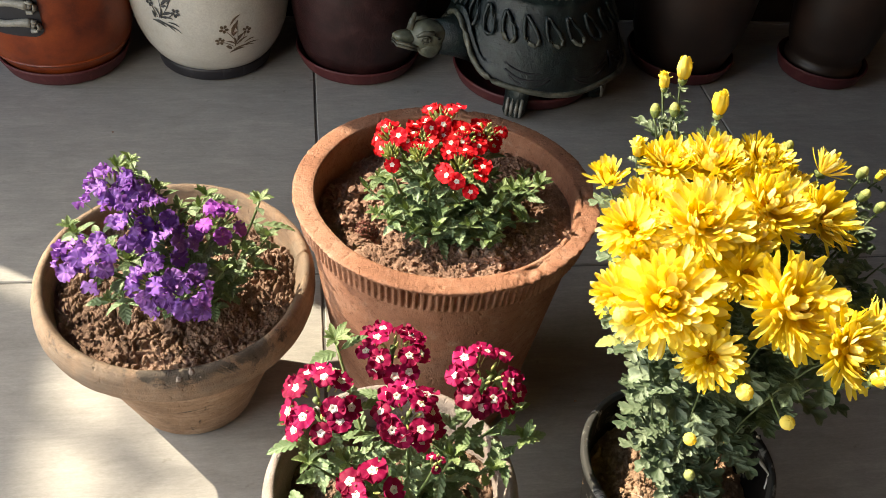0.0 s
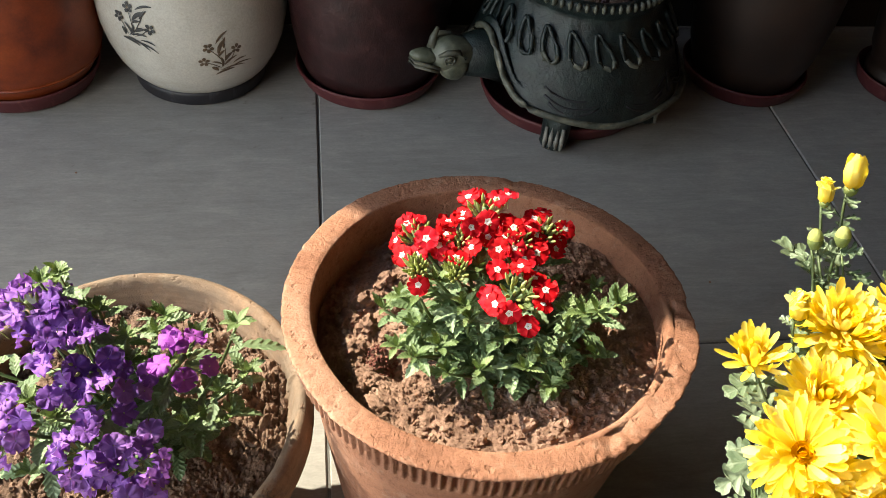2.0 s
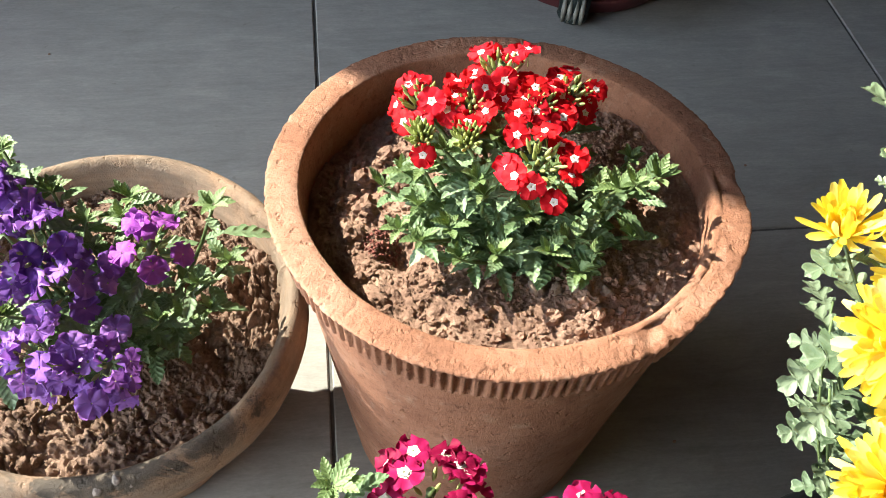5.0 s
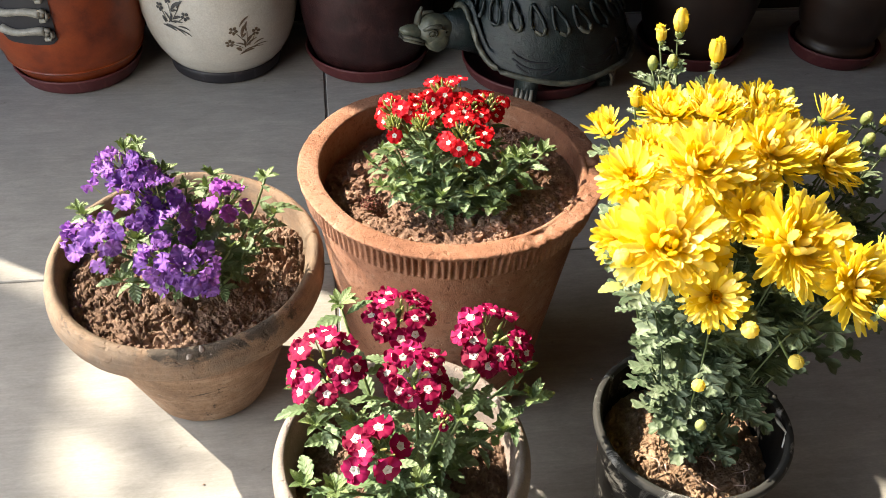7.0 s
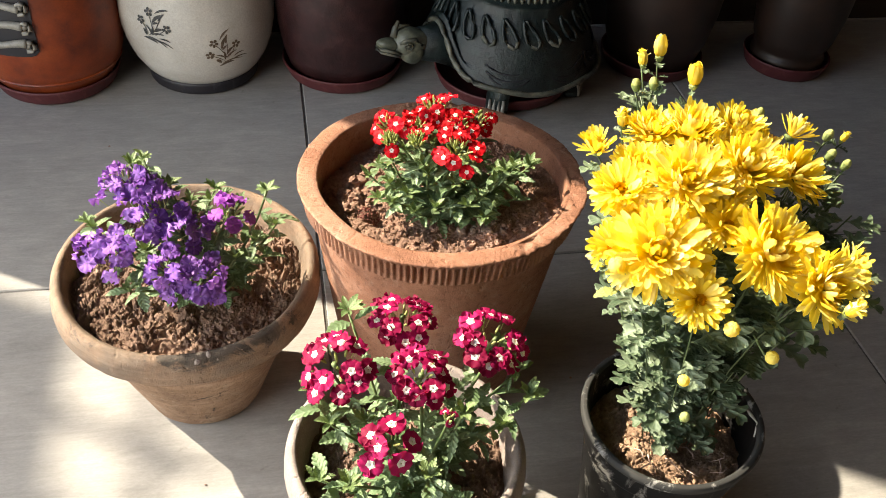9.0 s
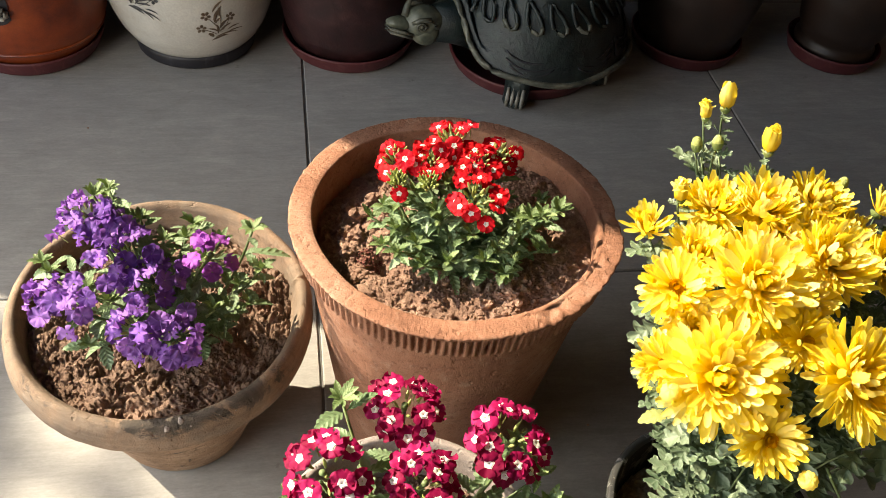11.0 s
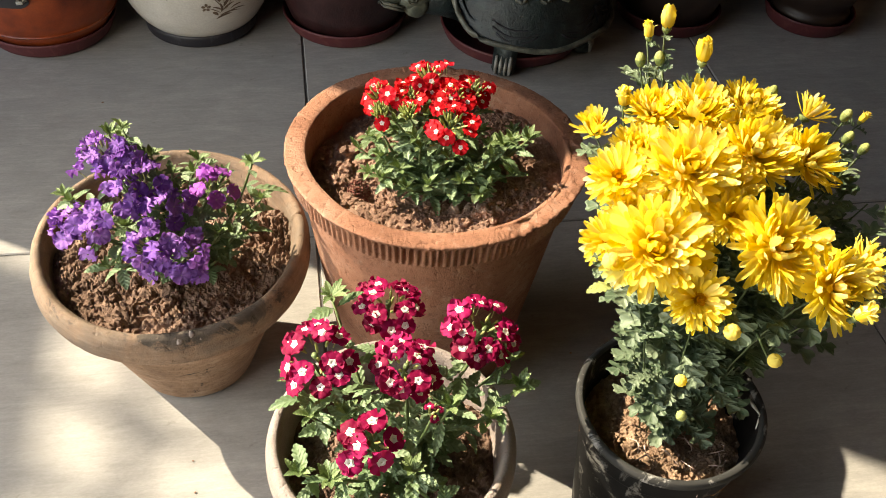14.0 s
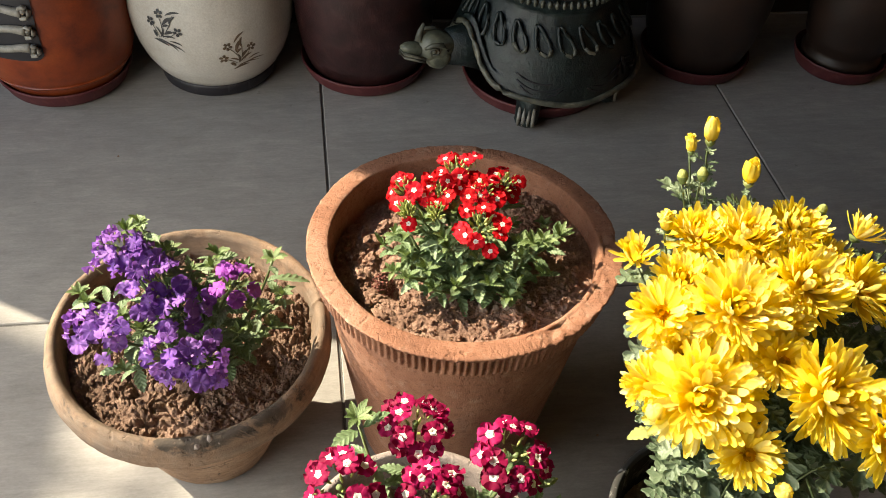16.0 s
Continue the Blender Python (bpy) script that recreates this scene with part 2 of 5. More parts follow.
def leaf_material(name, dark, mid, light, back, sheer=0.3, ribs=0.0):
    m = Mat(name, 0.5, 0.0, 0.45)
    vein = m.noise(8 if ribs else 260, 5, 0.6)
    c = m.ramp(m.rnd(), [(0.0, dark), (0.5, mid), (1.0, light)])
    c = m.mix(0.06 if ribs else 0.45, c, m.ramp(vein, [(0.3, (0.32, 0.34, 0.3)), (0.7, (0.68, 0.68, 0.66))]), "OVERLAY")
    if ribs:
        # slanting side veins and a midrib, in the leaf's own unit length
        xyz = m.n.new("ShaderNodeSeparateXYZ")
        m.l.new(m.co.outputs["Object"], xyz.inputs[0])

        def calc(op, a, b=0.0):
            k = m.n.new("ShaderNodeMath")
            k.operation = op
            for i, v in enumerate((a, b)):
                if isinstance(v, float):
                    k.inputs[i].default_value = v
                else:
                    m.l.new(v, k.inputs[i])
            return k.outputs[0]

        off = calc("ABSOLUTE", xyz.outputs["Y"])
        wave = calc("POWER", calc("ABSOLUTE", calc("SINE", calc("MULTIPLY", calc("SUBTRACT", xyz.outputs["X"], calc("MULTIPLY", off, 1.1)), ribs))), 6.0)
        rib = calc("LESS_THAN", off, 0.018)
        lines = calc("MAXIMUM", calc("SUBTRACT", 1.0, calc("POWER", calc("SUBTRACT", 1.0, wave), 1.0)), rib)
        c = m.mix(calc("MULTIPLY", lines, 0.2), c, (light[0] * 1.5, light[1] * 1.35, light[2] * 1.5))
        m.bump(lines, 0.25, 0.02)
    return m.color(c).bump(vein, 0.15 if ribs else 0.45, 0.02 if ribs else 0.001).sheer(back, sheer).m


M_VLEAF = leaf_material("verbena_leaf_green", (0.085, 0.148, 0.062), (0.150, 0.228, 0.110), (0.225, 0.305, 0.185), (0.15, 0.23, 0.06), 0.18, 19.0)
M_VTIP = leaf_material("young_verbena_leaf_green", (0.085, 0.138, 0.05), (0.14, 0.208, 0.075), (0.215, 0.29, 0.125), (0.18, 0.265, 0.055), 0.18, 19.0)
M_MLEAF = leaf_material("chrysanthemum_leaf_green", (0.052, 0.086, 0.046), (0.098, 0.143, 0.080), (0.168, 0.215, 0.138), (0.10, 0.15, 0.045), 0.10, 12.0)
M_STEM = leaf_material("pale_green_stem", (0.08, 0.12, 0.045), (0.115, 0.16, 0.06), (0.16, 0.21, 0.085), (0.2, 0.3, 0.08), 0.1)
M_MSTEM = leaf_material("grey_green_stem", (0.05, 0.075, 0.03), (0.075, 0.105, 0.045), (0.1, 0.14, 0.06), (0.1, 0.15, 0.05), 0.1)
M_CUP = leaf_material("green_bud_cup", (0.12, 0.165, 0.05), (0.19, 0.24, 0.075), (0.27, 0.31, 0.11), (0.2, 0.28, 0.06), 0.1)
M_BUDGREEN = leaf_material("yellow_green_bud", (0.31, 0.35, 0.10), (0.42, 0.45, 0.155), (0.51, 0.53, 0.23), (0.3, 0.4, 0.1), 0.2)


def petal_material(name, a, b, c, back, sheer=0.3, island=False, heart=None):
    m = Mat(name, 0.6, 0.0, 0.16)
    col = m.ramp(m.island() if island else m.rnd(), [(0.0, a), (0.5, b), (1.0, c)])
    grain = m.noise(500, 4, 0.6)
    if heart:
        # deeper colour towards the flower's middle
        far = m.n.new("ShaderNodeVectorMath")
        far.operation = "LENGTH"
        m.l.new(m.co.outputs["Object"], far.inputs[0])
        col = m.mix(m.ramp(far.outputs["Value"], [(0.25, (0.75, 0.75, 0.75)), (0.7, (0, 0, 0))]), col, heart)
    col = m.mix(0.25, col, m.ramp(grain, [(0.3, (0.4, 0.4, 0.4)), (0.7, (0.62, 0.62, 0.62))]), "OVERLAY")
    return m.color(col).bump(grain, 0.25, 0.0006).sheer(back, sheer).m


M_RED = petal_material("red_petal", (0.40, 0.003, 0.007), (0.53, 0.005, 0.013), (0.61, 0.012, 0.03), (0.7, 0.008, 0.02), 0.25)
M_MAG = petal_material("magenta_petal", (0.16, 0.002, 0.028), (0.255, 0.004, 0.054), (0.40, 0.012, 0.105), (0.40, 0.006, 0.065), 0.22)
M_PUR = petal_material("violet_petal", (0.155, 0.062, 0.31), (0.25, 0.11, 0.43), (0.385, 0.20, 0.56), (0.33, 0.12, 0.51), 0.25)
M_LILAC = petal_material("lilac_pink_petal", (0.30, 0.07, 0.40), (0.36, 0.09, 0.46), (0.43, 0.12, 0.52), (0.5, 0.12, 0.65), 0.28)
M_EYE = petal_material("white_flower_eye", (0.72, 0.6, 0.6), (0.78, 0.7, 0.68), (0.8, 0.76, 0.72), (0.7, 0.6, 0.55), 0.2)
M_YELLOW = petal_material("yellow_petal", (0.88, 0.69, 0.06), (0.92, 0.80, 0.17), (0.94, 0.88, 0.42), (0.95, 0.75, 0.06), 0.42, True, (0.84, 0.58, 0.02))
M_GOLD = petal_material("golden_flower_centre", (0.66, 0.32, 0.005), (0.72, 0.40, 0.008), (0.76, 0.46, 0.012), (0.75, 0.4, 0.005), 0.2, True)


# ---- mesh helpers ----
def mesh_of(name, verts, faces, mats, index=None, smooth=True):
    me = bpy.data.meshes.new(name)
    me.from_pydata([tuple(v) for v in verts], [], faces)
    for m in mats if isinstance(mats, (list, tuple)) else [mats]:
        me.materials.append(m)
    if index:
        me.polygons.foreach_set("material_index", index)
    me.polygons.foreach_set("use_smooth", [smooth] * len(faces))
    me.update()
    return me


def piece(name, me, parent=None, m=None, label=""):
    """One mesh object under a thing or a part."""
    ob = new(name, me)
    ob.parent = parent
    if m is not None:
        ob.matrix_basis = m
    return tagged(ob, label)


def thing(name, at, label, category, group="", kind=""):
    ob = new(name)
    ob.location = at
    ob.empty_display_size = 0.05
    return tagged(ob, label, category, group, kind)


def lathe(profile, segs=96, warp=None, closed=False):
    """Verts and faces of a turned form. profile: (r, z); warp(angle, r, z) gives the changed (r, z)."""
    vs, fs, n = [], [], len(profile)
    for i in range(segs):
        a = 2 * math.pi * i / segs
        for r, z in profile:
            rr, zz = warp(a, r, z) if warp else (r, z)
            vs.append((rr * math.cos(a), rr * math.sin(a), zz))
    for i in range(segs):
        j = (i + 1) % segs
        for k in range(n - (0 if closed else 1)):
            q = (k + 1) % n
            fs.append((i * n + k, j * n + k, j * n + q, i * n + q))
    return vs, fs


def rounded(points, r=0.003, steps=3):
    """A profile with its inner corners rounded."""
    out = [points[0]]
    for a, b, c in zip(points, points[1:], points[2:]):
        a, b, c = Vector(a), Vector(b), Vector(c)
        u, w = (a - b), (c - b)
        d = min(r, u.length * 0.45, w.length * 0.45)
        p, q = b + u.normalized() * d, b + w.normalized() * d
        for s in range(steps + 1):
            f = s / steps
            out.append(tuple((p * (1 - f) + b * f) * (1 - f) + (b * (1 - f) + q * f) * f))
    return out + [points[-1]]


def tube(points, radii, segs=6):
    vs, fs = [], []
    pts = [Vector(p) for p in points]
    for i, p in enumerate(pts):
        d = (pts[min(i + 1, len(pts) - 1)] - pts[max(i - 1, 0)]).normalized()
        x = d.orthogonal().normalized()
        y = d.cross(x)
        r = radii[i] if isinstance(radii, (list, tuple)) else radii
        for s in range(segs):
            a = 2 * math.pi * s / segs
            vs.append(p + (x * math.cos(a) + y * math.sin(a)) * r)
    for i in range(len(pts) - 1):
        for s in range(segs):
            t = (s + 1) % segs
            fs.append((i * segs + s, i * segs + t, i * segs + segs + t, i * segs + segs + s))
    fs.append(tuple(range(segs))[::-1])
    fs.append(tuple(range(len(vs) - segs, len(vs))))
    return vs, fs


def joined(parts):
    """One list of verts and faces from several."""
    V, F = [], []
    for vs, fs in parts:
        o = len(V)
        V += [tuple(v) for v in vs]
        F += [tuple(i + o for i in f) for f in fs]
    return V, F


def moved(part, m):
    return [m @ Vector(v) for v in part[0]], part[1]


def blob(r, seed, rough=0.35, level=1, squash=(1, 1, 1)):
    bm = bmesh.new()
    bmesh.ops.create_icosphere(bm, subdivisions=level, radius=1)
    vs = []
    for v in bm.verts:
        n = noise.noise(v.co * 1.7 + Vector((seed * 3.1, seed * 1.7, seed * 0.9)))
        c = v.co * r * (1 + rough * n)
        vs.append(Vector((c.x * squash[0], c.y * squash[1], c.z * squash[2])))
    fs = [tuple(v.index for v in f.verts) for f in bm.faces]
    bm.free()
    return vs, fs


def box(x0, y0, z0, x1, y1, z1):
    vs = [(x, y, z) for x in (x0, x1) for y in (y0, y1) for z in (z0, z1)]
    return vs, [(0, 1, 3, 2), (4, 6, 7, 5), (0, 4, 5, 1), (2, 3, 7, 6), (0, 2, 6, 4), (1, 5, 7, 3)]


def aim(at, way, spin=0.0):
    """A pose with its z axis along way."""
    return Matrix.Translation(at) @ Vector(way).to_track_quat("Z", "Y").to_matrix().to_4x4() @ Matrix.Rotation(spin, 4, "Z")


# ---- the room ----
# a tiled floor, one dark wall behind the pots, a sunny window side, open towards the balcony behind the walk
X0, X1, Y0, Y1, TOP = -1.10, 2.2, -2.6, 1.715, 2.6
WIN_END, WIN_START, HEAD = 1.645, -0.4, 2.0


def wall(name, boxes, mat, label):
    return tagged(new(name, mesh_of(name, *joined([box(*b) for b in boxes]), mat, smooth=False)), label, "wall", kind="structure")


wall("wall_north", [(X0 - 0.2, Y1, -0.1, X1 + 0.2, Y1 + 0.2, TOP)], M_WALL, "brown wall behind the row of planters, its shade put into the dark colour")
# out of view; doorway ends and low return are placed to cut the sunlight's edges
wall("wall_west", [(X0 - 0.1, Y0, -0.1, X0, WIN_START, TOP), (X0 - 0.1, WIN_START, HEAD, X0, WIN_END, TOP), (X0 - 0.1, WIN_END, -0.1, X0, Y1, TOP), (X0 - 0.1, 1.515, -0.1, X0, WIN_END, 0.72)],
     M_PLASTER, "unseen tan plaster wall, its wide doorway and low return shaped to bound the sunlight")
wall("wall_east", [(X1, Y0, -0.1, X1 + 0.2, Y1, TOP)], M_WARM, "unseen brown side wall, coloured to bounce warm light")
wall("wall_south", [(X0 - 0.2, Y0 - 0.2, -0.1, X1 + 0.2, Y0, TOP)], M_WARM, "unseen brown wall, coloured to bounce warm light")
tagged(new("ceiling", mesh_of("ceiling", *box(X0 - 0.2, Y0 - 0.2, TOP, X1 + 0.2, Y1 + 0.2, TOP + 0.2), M_CEIL, smooth=False)), "plain tan painted ceiling", "ceiling", kind="structure")
tagged(new("ground", mesh_of("ground", *box(-60, -60, -0.4, 60, 60, -0.12), M_PLASTER, smooth=False)), "pale paved ground outside", "ground", kind="structure")

# made-up unseen block across the lane; its top edge and railing soften the sunlight on the floor
house = thing("sun_blocker", (-3.4, 2.4, -0.12), "unseen made-up sun blocker, a plastered block topped by a railing", "house")
BLOCK_TOP = 2.982
piece("wall", mesh_of("wall", *box(-1.6, -0.40, 0.0, 0.0, 0.41, BLOCK_TOP - 0.03), M_PLASTER, smooth=False), house)
piece("top_slab", mesh_of("top_slab", *box(-1.63, -0.42, BLOCK_TOP - 0.03, 0.01, 0.41, BLOCK_TOP), M_CEIL, smooth=False), house, None, "flat top slab of the sun blocker")
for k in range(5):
    piece("post", mesh_of("post", *box(-0.02, 0.275 - 0.098 * k, BLOCK_TOP, 0.0, 0.286 - 0.098 * k, BLOCK_TOP + 0.16), M_GREYPOT, smooth=False), house)
piece("rail", mesh_of("rail", *box(-0.02, -0.40, BLOCK_TOP + 0.10, 0.0, 0.40, BLOCK_TOP + 0.107), M_GREYPOT, smooth=False), house)

floor = tagged(new("floor", mesh_of("floor", *box(X0 - 0.2, Y0 - 0.2, -0.1, X1 + 0.2, Y1 + 0.2, -0.002), M_GROUT, smooth=False)),
               "large matt grey stone-look floor tiles with thin dark joints", "floor", kind="structure")

# ---- pots ----
def turned(name, profile, mat, parent, segs=96, warp=None, label="", at=(0, 0, 0)):
    vs, fs = lathe(profile, segs, warp)
    return piece(name, mesh_of(name, vs, fs, mat), parent, pose(*at), label)


ICO = {n: blob(1.0, 0, 0.0, n) for n in (1, 2, 3)}


def crumb(size, seed, level, squash, m):
    """One rough crumb of earth."""
    vs = []
    for v in ICO[level][0]:
        k = 1 + 0.65 * noise.noise(v * 1.6 + Vector((seed * 3.1, seed * 1.7, 0.5))) + (0.4 * noise.noise(v * 4.5 + Vector((seed, 0, 2))) if level > 1 else 0)
        vs.append(m @ Vector((v.x * size * k, v.y * size * k * squash[0], v.z * size * k * squash[1])))
    return vs, ICO[level][1]


def soil(parent, r, z, seed, mound=0.006, low=None, rough=1.0, clods=3200, mat=None, tilt=(0, 0), lumps=()):
    """Lumpy earth: a fine disc and loose crumbs on it."""
    rings, segs = int(r * 1700), int(r * 4800)
    vs, fs = [(0, 0, 0)], []

    def height(x, y):
        p = Vector((x * 24 + seed * 7, y * 24, seed))
        h = noise.fractal(p, 0.8, 2.1, 4) * 0.0060
        q = Vector((x * 95 + seed, y * 95, seed * 2)) + noise.noise_vector(Vector((x * 70, y * 70, seed))) * 0.8
        cloddy = max(0.0, min(1.0, 0.45 + 1.3 * noise.noise(p * 0.7 + Vector((3, 8, 1)))))
        h += math.sqrt(max(0.0, noise.voronoi(q)[0][1] - noise.voronoi(q)[0][0])) * 0.0066 * cloddy
        near = noise.voronoi(q * 2.9)[0]
        h += math.sqrt(max(0.0, near[1] - near[0])) * 0.0022 + noise.noise(q * 5) * 0.0013 + noise.noise(q * 11) * 0.0007
        d = math.hypot(x, y) / r
        h = (h - 0.005) * rough + mound * (1 - d * d) - 0.003 * d ** 10
        if low:
            h -= low[2] * math.exp(-((x - low[0]) ** 2 + (y - low[1]) ** 2) / low[3] ** 2)
        return z + h + tilt[0] * x + tilt[1] * y

    vs[0] = (0, 0, height(0, 0))
    for i in range(1, rings + 1):
        for k in range(segs):
            a, d = 2 * math.pi * k / segs, r * i / rings
            x, y = d * math.cos(a), d * math.sin(a)
            vs.append((x, y, height(x, y)))
    for k in range(segs):
        fs.append((0, 1 + k, 1 + (k + 1) % segs))
        for i in range(rings - 1):
            a, b = 1 + i * segs + k, 1 + i * segs + (k + 1) % segs
            fs.append((a, a + segs, b + segs, b))
    earth = piece("soil", mesh_of("soil", vs, fs, mat or M_SOIL), parent, None, "dry lumpy brown garden soil")
    rng = random.Random(seed)
    bits = []
    for k in range(clods):
        d, a = r * 0.97 * math.sqrt(rng.random()), rng.random() * 6.283
        size = rng.choice((0.0005, 0.0006, 0.0007, 0.0009, 0.0012, 0.0016, 0.0024)) * rng.uniform(0.7, 1.25)
        x, y = d * math.cos(a), d * math.sin(a)
        bits.append(crumb(size, k + seed, 2 if size > 0.0018 else 1, (rng.uniform(0.7, 1), rng.uniform(0.6, 0.9)), pose(x, y, height(x, y) + size * 0.3, 0, 0, rng.random() * 360)))
    for k in range(int(r * 240)):
        d, a = r * 0.9 * math.sqrt(rng.random()), rng.random() * 6.283
        size = rng.uniform(0.0020, 0.0046)
        x, y = d * math.cos(a), d * math.sin(a)
        bits.append(crumb(size, k * 7 + seed, 3, (rng.uniform(0.65, 1), rng.uniform(0.55, 0.8)), pose(x, y, height(x, y) + size * 0.1, 0, 0, rng.random() * 360)))
    for k, (x, y, size) in enumerate(lumps):
        bits.append(crumb(size, k * 5 + seed, 3, (0.8, 0.8), pose(x, y, height(x, y) + size * 0.25, 0, 0, k * 70)))
    tagged(piece("loose_earth", mesh_of("loose_earth", *joined(bits), mat or M_SOIL, smooth=False), earth), kind="stuff")
    return height


NOTCHES = 140


def centre_warp(a, r, z):
    w = 1 + 0.004 * math.sin(2 * a + 0.5) + 0.003 * math.sin(3 * a + 1.3) + 0.003 * noise.noise((math.cos(a) * 4, math.sin(a) * 4, z * 20)) + 0.0015 * noise.noise((math.cos(a) * 22, math.sin(a) * 22, z * 60))
    if 0.229 < z < 0.2505 and r > 0.115:
        # upright flutes pressed into the clay right under the rim's edge
        depth = 0.7 + 0.5 * noise.noise((math.cos(a) * 7, math.sin(a) * 7, 4))
        cut = max(0, min(1, 0.45 + 1.5 * math.sin(a * NOTCHES + z * 18 + 1.2 * noise.noise((math.cos(a) * 12, math.sin(a) * 12, 8)))))
        w -= 0.028 * depth * cut * min(1, (z - 0.229) / 0.006) * min(1, (0.2535 - z) / 0.003)
    zz = z
    if z > 0.22:
        zz += 0.0012 * noise.noise((math.cos(a) * 3, math.sin(a) * 3, 1.5)) - 0.024 * r * math.sin(a) * min(1, (z - 0.22) / 0.03)
    a = a if a > 0.6 else a + 2 * math.pi
    # broken places: a scooped stretch and a bulge towards the yellow flowers, a flaked ledge in front, a nick behind
    chip = math.exp(-((a - 6.12) / 0.10) ** 2) + 0.9 * math.exp(-((a - 5.18) / 0.13) ** 2) + 0.6 * math.exp(-((a - 1.27) / 0.05) ** 2) + 0.45 * math.exp(-((a - 5.62) / 0.25) ** 2)
    if z > 0.238 and r > 0.116:
        edge = noise.noise((math.cos(a) * 34, math.sin(a) * 34, 2)) * 0.006 + noise.noise((math.cos(a) * 95, math.sin(a) * 95, 3)) * 0.004
        w += edge if r > 0.126 else edge * 0.3
        if r > 0.1255:
            w += 0.018 * math.exp(-((a - 5.93) / 0.16) ** 2) - 0.012 * math.exp(-((a - 6.22) / 0.06) ** 2)
        zz -= 0.0030 * chip * max(0, 0.5 + 1.1 * noise.noise((math.cos(a) * r * 110, math.sin(a) * r * 110, 3))) + 0.0007 * max(0, noise.noise((math.cos(a) * r * 290, math.sin(a) * r * 290, 6)))
        w -= 0.011 * chip * max(0, 0.3 + 1.2 * noise.noise((math.cos(a) * 18, math.sin(a) * 18, z * 130)))
    return r * w, zz


C_AT = (-0.0943, 0.9383, 0.0)
pot_c = thing("flower_pot", C_AT, "large orange terracotta pot with a fluted band under its chipped rim", "flower pot", "flower pots on the floor")
turned("pot_body", rounded([(0.0, 0.004), (0.080, 0.0), (0.086, 0.004), (0.1145, 0.205), (0.1160, 0.2255), (0.1215, 0.2285), (0.1248, 0.2310), (0.1256, 0.2365), (0.1264, 0.2425), (0.1270, 0.2475), (0.1288, 0.2512), (0.1296, 0.2525),
                            (0.1298, 0.2535), (0.1286, 0.2545), (0.1245, 0.2548), (0.1205, 0.2550), (0.1162, 0.2550), (0.1122, 0.2542), (0.1113, 0.2520), (0.1106, 0.238), (0.1085, 0.22), (0.082, 0.02), (0.0, 0.018)], 0.0007, 2),
       M_TERRA, pot_c, 1120, centre_warp)
soil_c = soil(pot_c, 0.1105, 0.2338, 3, 0.001, (-0.058, -0.028, 0.014, 0.011), 0.8, tilt=(0.055, -0.055), clods=3400,
              lumps=((-0.074, 0.030, 0.0075), (-0.076, 0.004, 0.0085), (-0.086, -0.012, 0.007), (-0.062, 0.046, 0.0065), (-0.066, -0.004, 0.006), (-0.058, 0.020, 0.007), (-0.092, 0.010, 0.005), (0.03, -0.075, 0.006), (0.012, -0.082, 0.005)))


def left_warp(a, r, z):
    w = 1 + 0.008 * math.sin(2 * a + 2.2) + 0.004 * math.sin(5 * a) + 0.006 * noise.noise((math.cos(a) * 3, math.sin(a) * 3, z * 12))
    w += 0.004 * noise.noise((math.cos(a) * 14, math.sin(a) * 14, z * 90))
    if z > 0.125 and r > 0.1:
        w -= 0.03 * math.exp(-((a - 0.12 - (z - 0.15) * 2) / 0.012) ** 2)
    up = max(0.0, min(1.0, (z - 0.02) / 0.1)) * (r > 0.06)
    w += up * (0.018 * max(0.0, -math.sin(a)) + 0.010 * max(0.0, math.sin(a)))
    return r * w, z + up * 0.004 * math.sin(a)


L_AT = (-0.328, 0.938, 0.0)
pot_l = thing("flower_pot", L_AT, "weathered clay pot with a thick rounded rim and black mould stains", "flower pot", "flower pots on the floor")
turned("pot_body", rounded([(0.0, 0.004), (0.053, 0.0), (0.058, 0.005), (0.0965, 0.118), (0.0990, 0.1320), (0.1040, 0.1335), (0.1145, 0.1350), (0.1188, 0.1395), (0.1208, 0.149), (0.1200, 0.160),
                            (0.1160, 0.1685), (0.1115, 0.170), (0.1070, 0.1655), (0.1040, 0.15), (0.056, 0.02), (0.0, 0.018)], 0.004, 3), M_OLD, pot_l, 480, left_warp)
for k, (turn, z, r) in enumerate(((-84, 0.1655, 0.0030), (-79, 0.169, 0.0026), (-76, 0.165, 0.0018), (-66, 0.167, 0.0024), (-60, 0.164, 0.0020), (-63, 0.168, 0.0015))):
    a, d = radians(turn), 0.1212 - max(0.0, z - 0.161) * 0.62
    z -= 0.004
    piece("lime_fleck", mesh_of("lime_fleck", *moved(blob(r, k, 0.5, 2, (1.1, 0.8, 0.3)), Matrix.Translation((d * math.cos(a), d * math.sin(a), z)) @ Matrix.Rotation(a, 4, "Z") @ Matrix.Rotation(radians(48), 4, "Y")), M_GREYPOT), pot_l, None, "pale fleck of lime")
soil(pot_l, 0.1060, 0.152, 11, 0.003, (-0.04, -0.05, 0.009, 0.011), 1.5, 2200, M_SOIL_DARK, (0, 0.04))


def front_warp(a, r, z):
    return r * (1 + 0.004 * math.sin(2 * a) + 0.003 * noise.noise((math.cos(a) * 3, math.sin(a) * 3, z * 12))), z


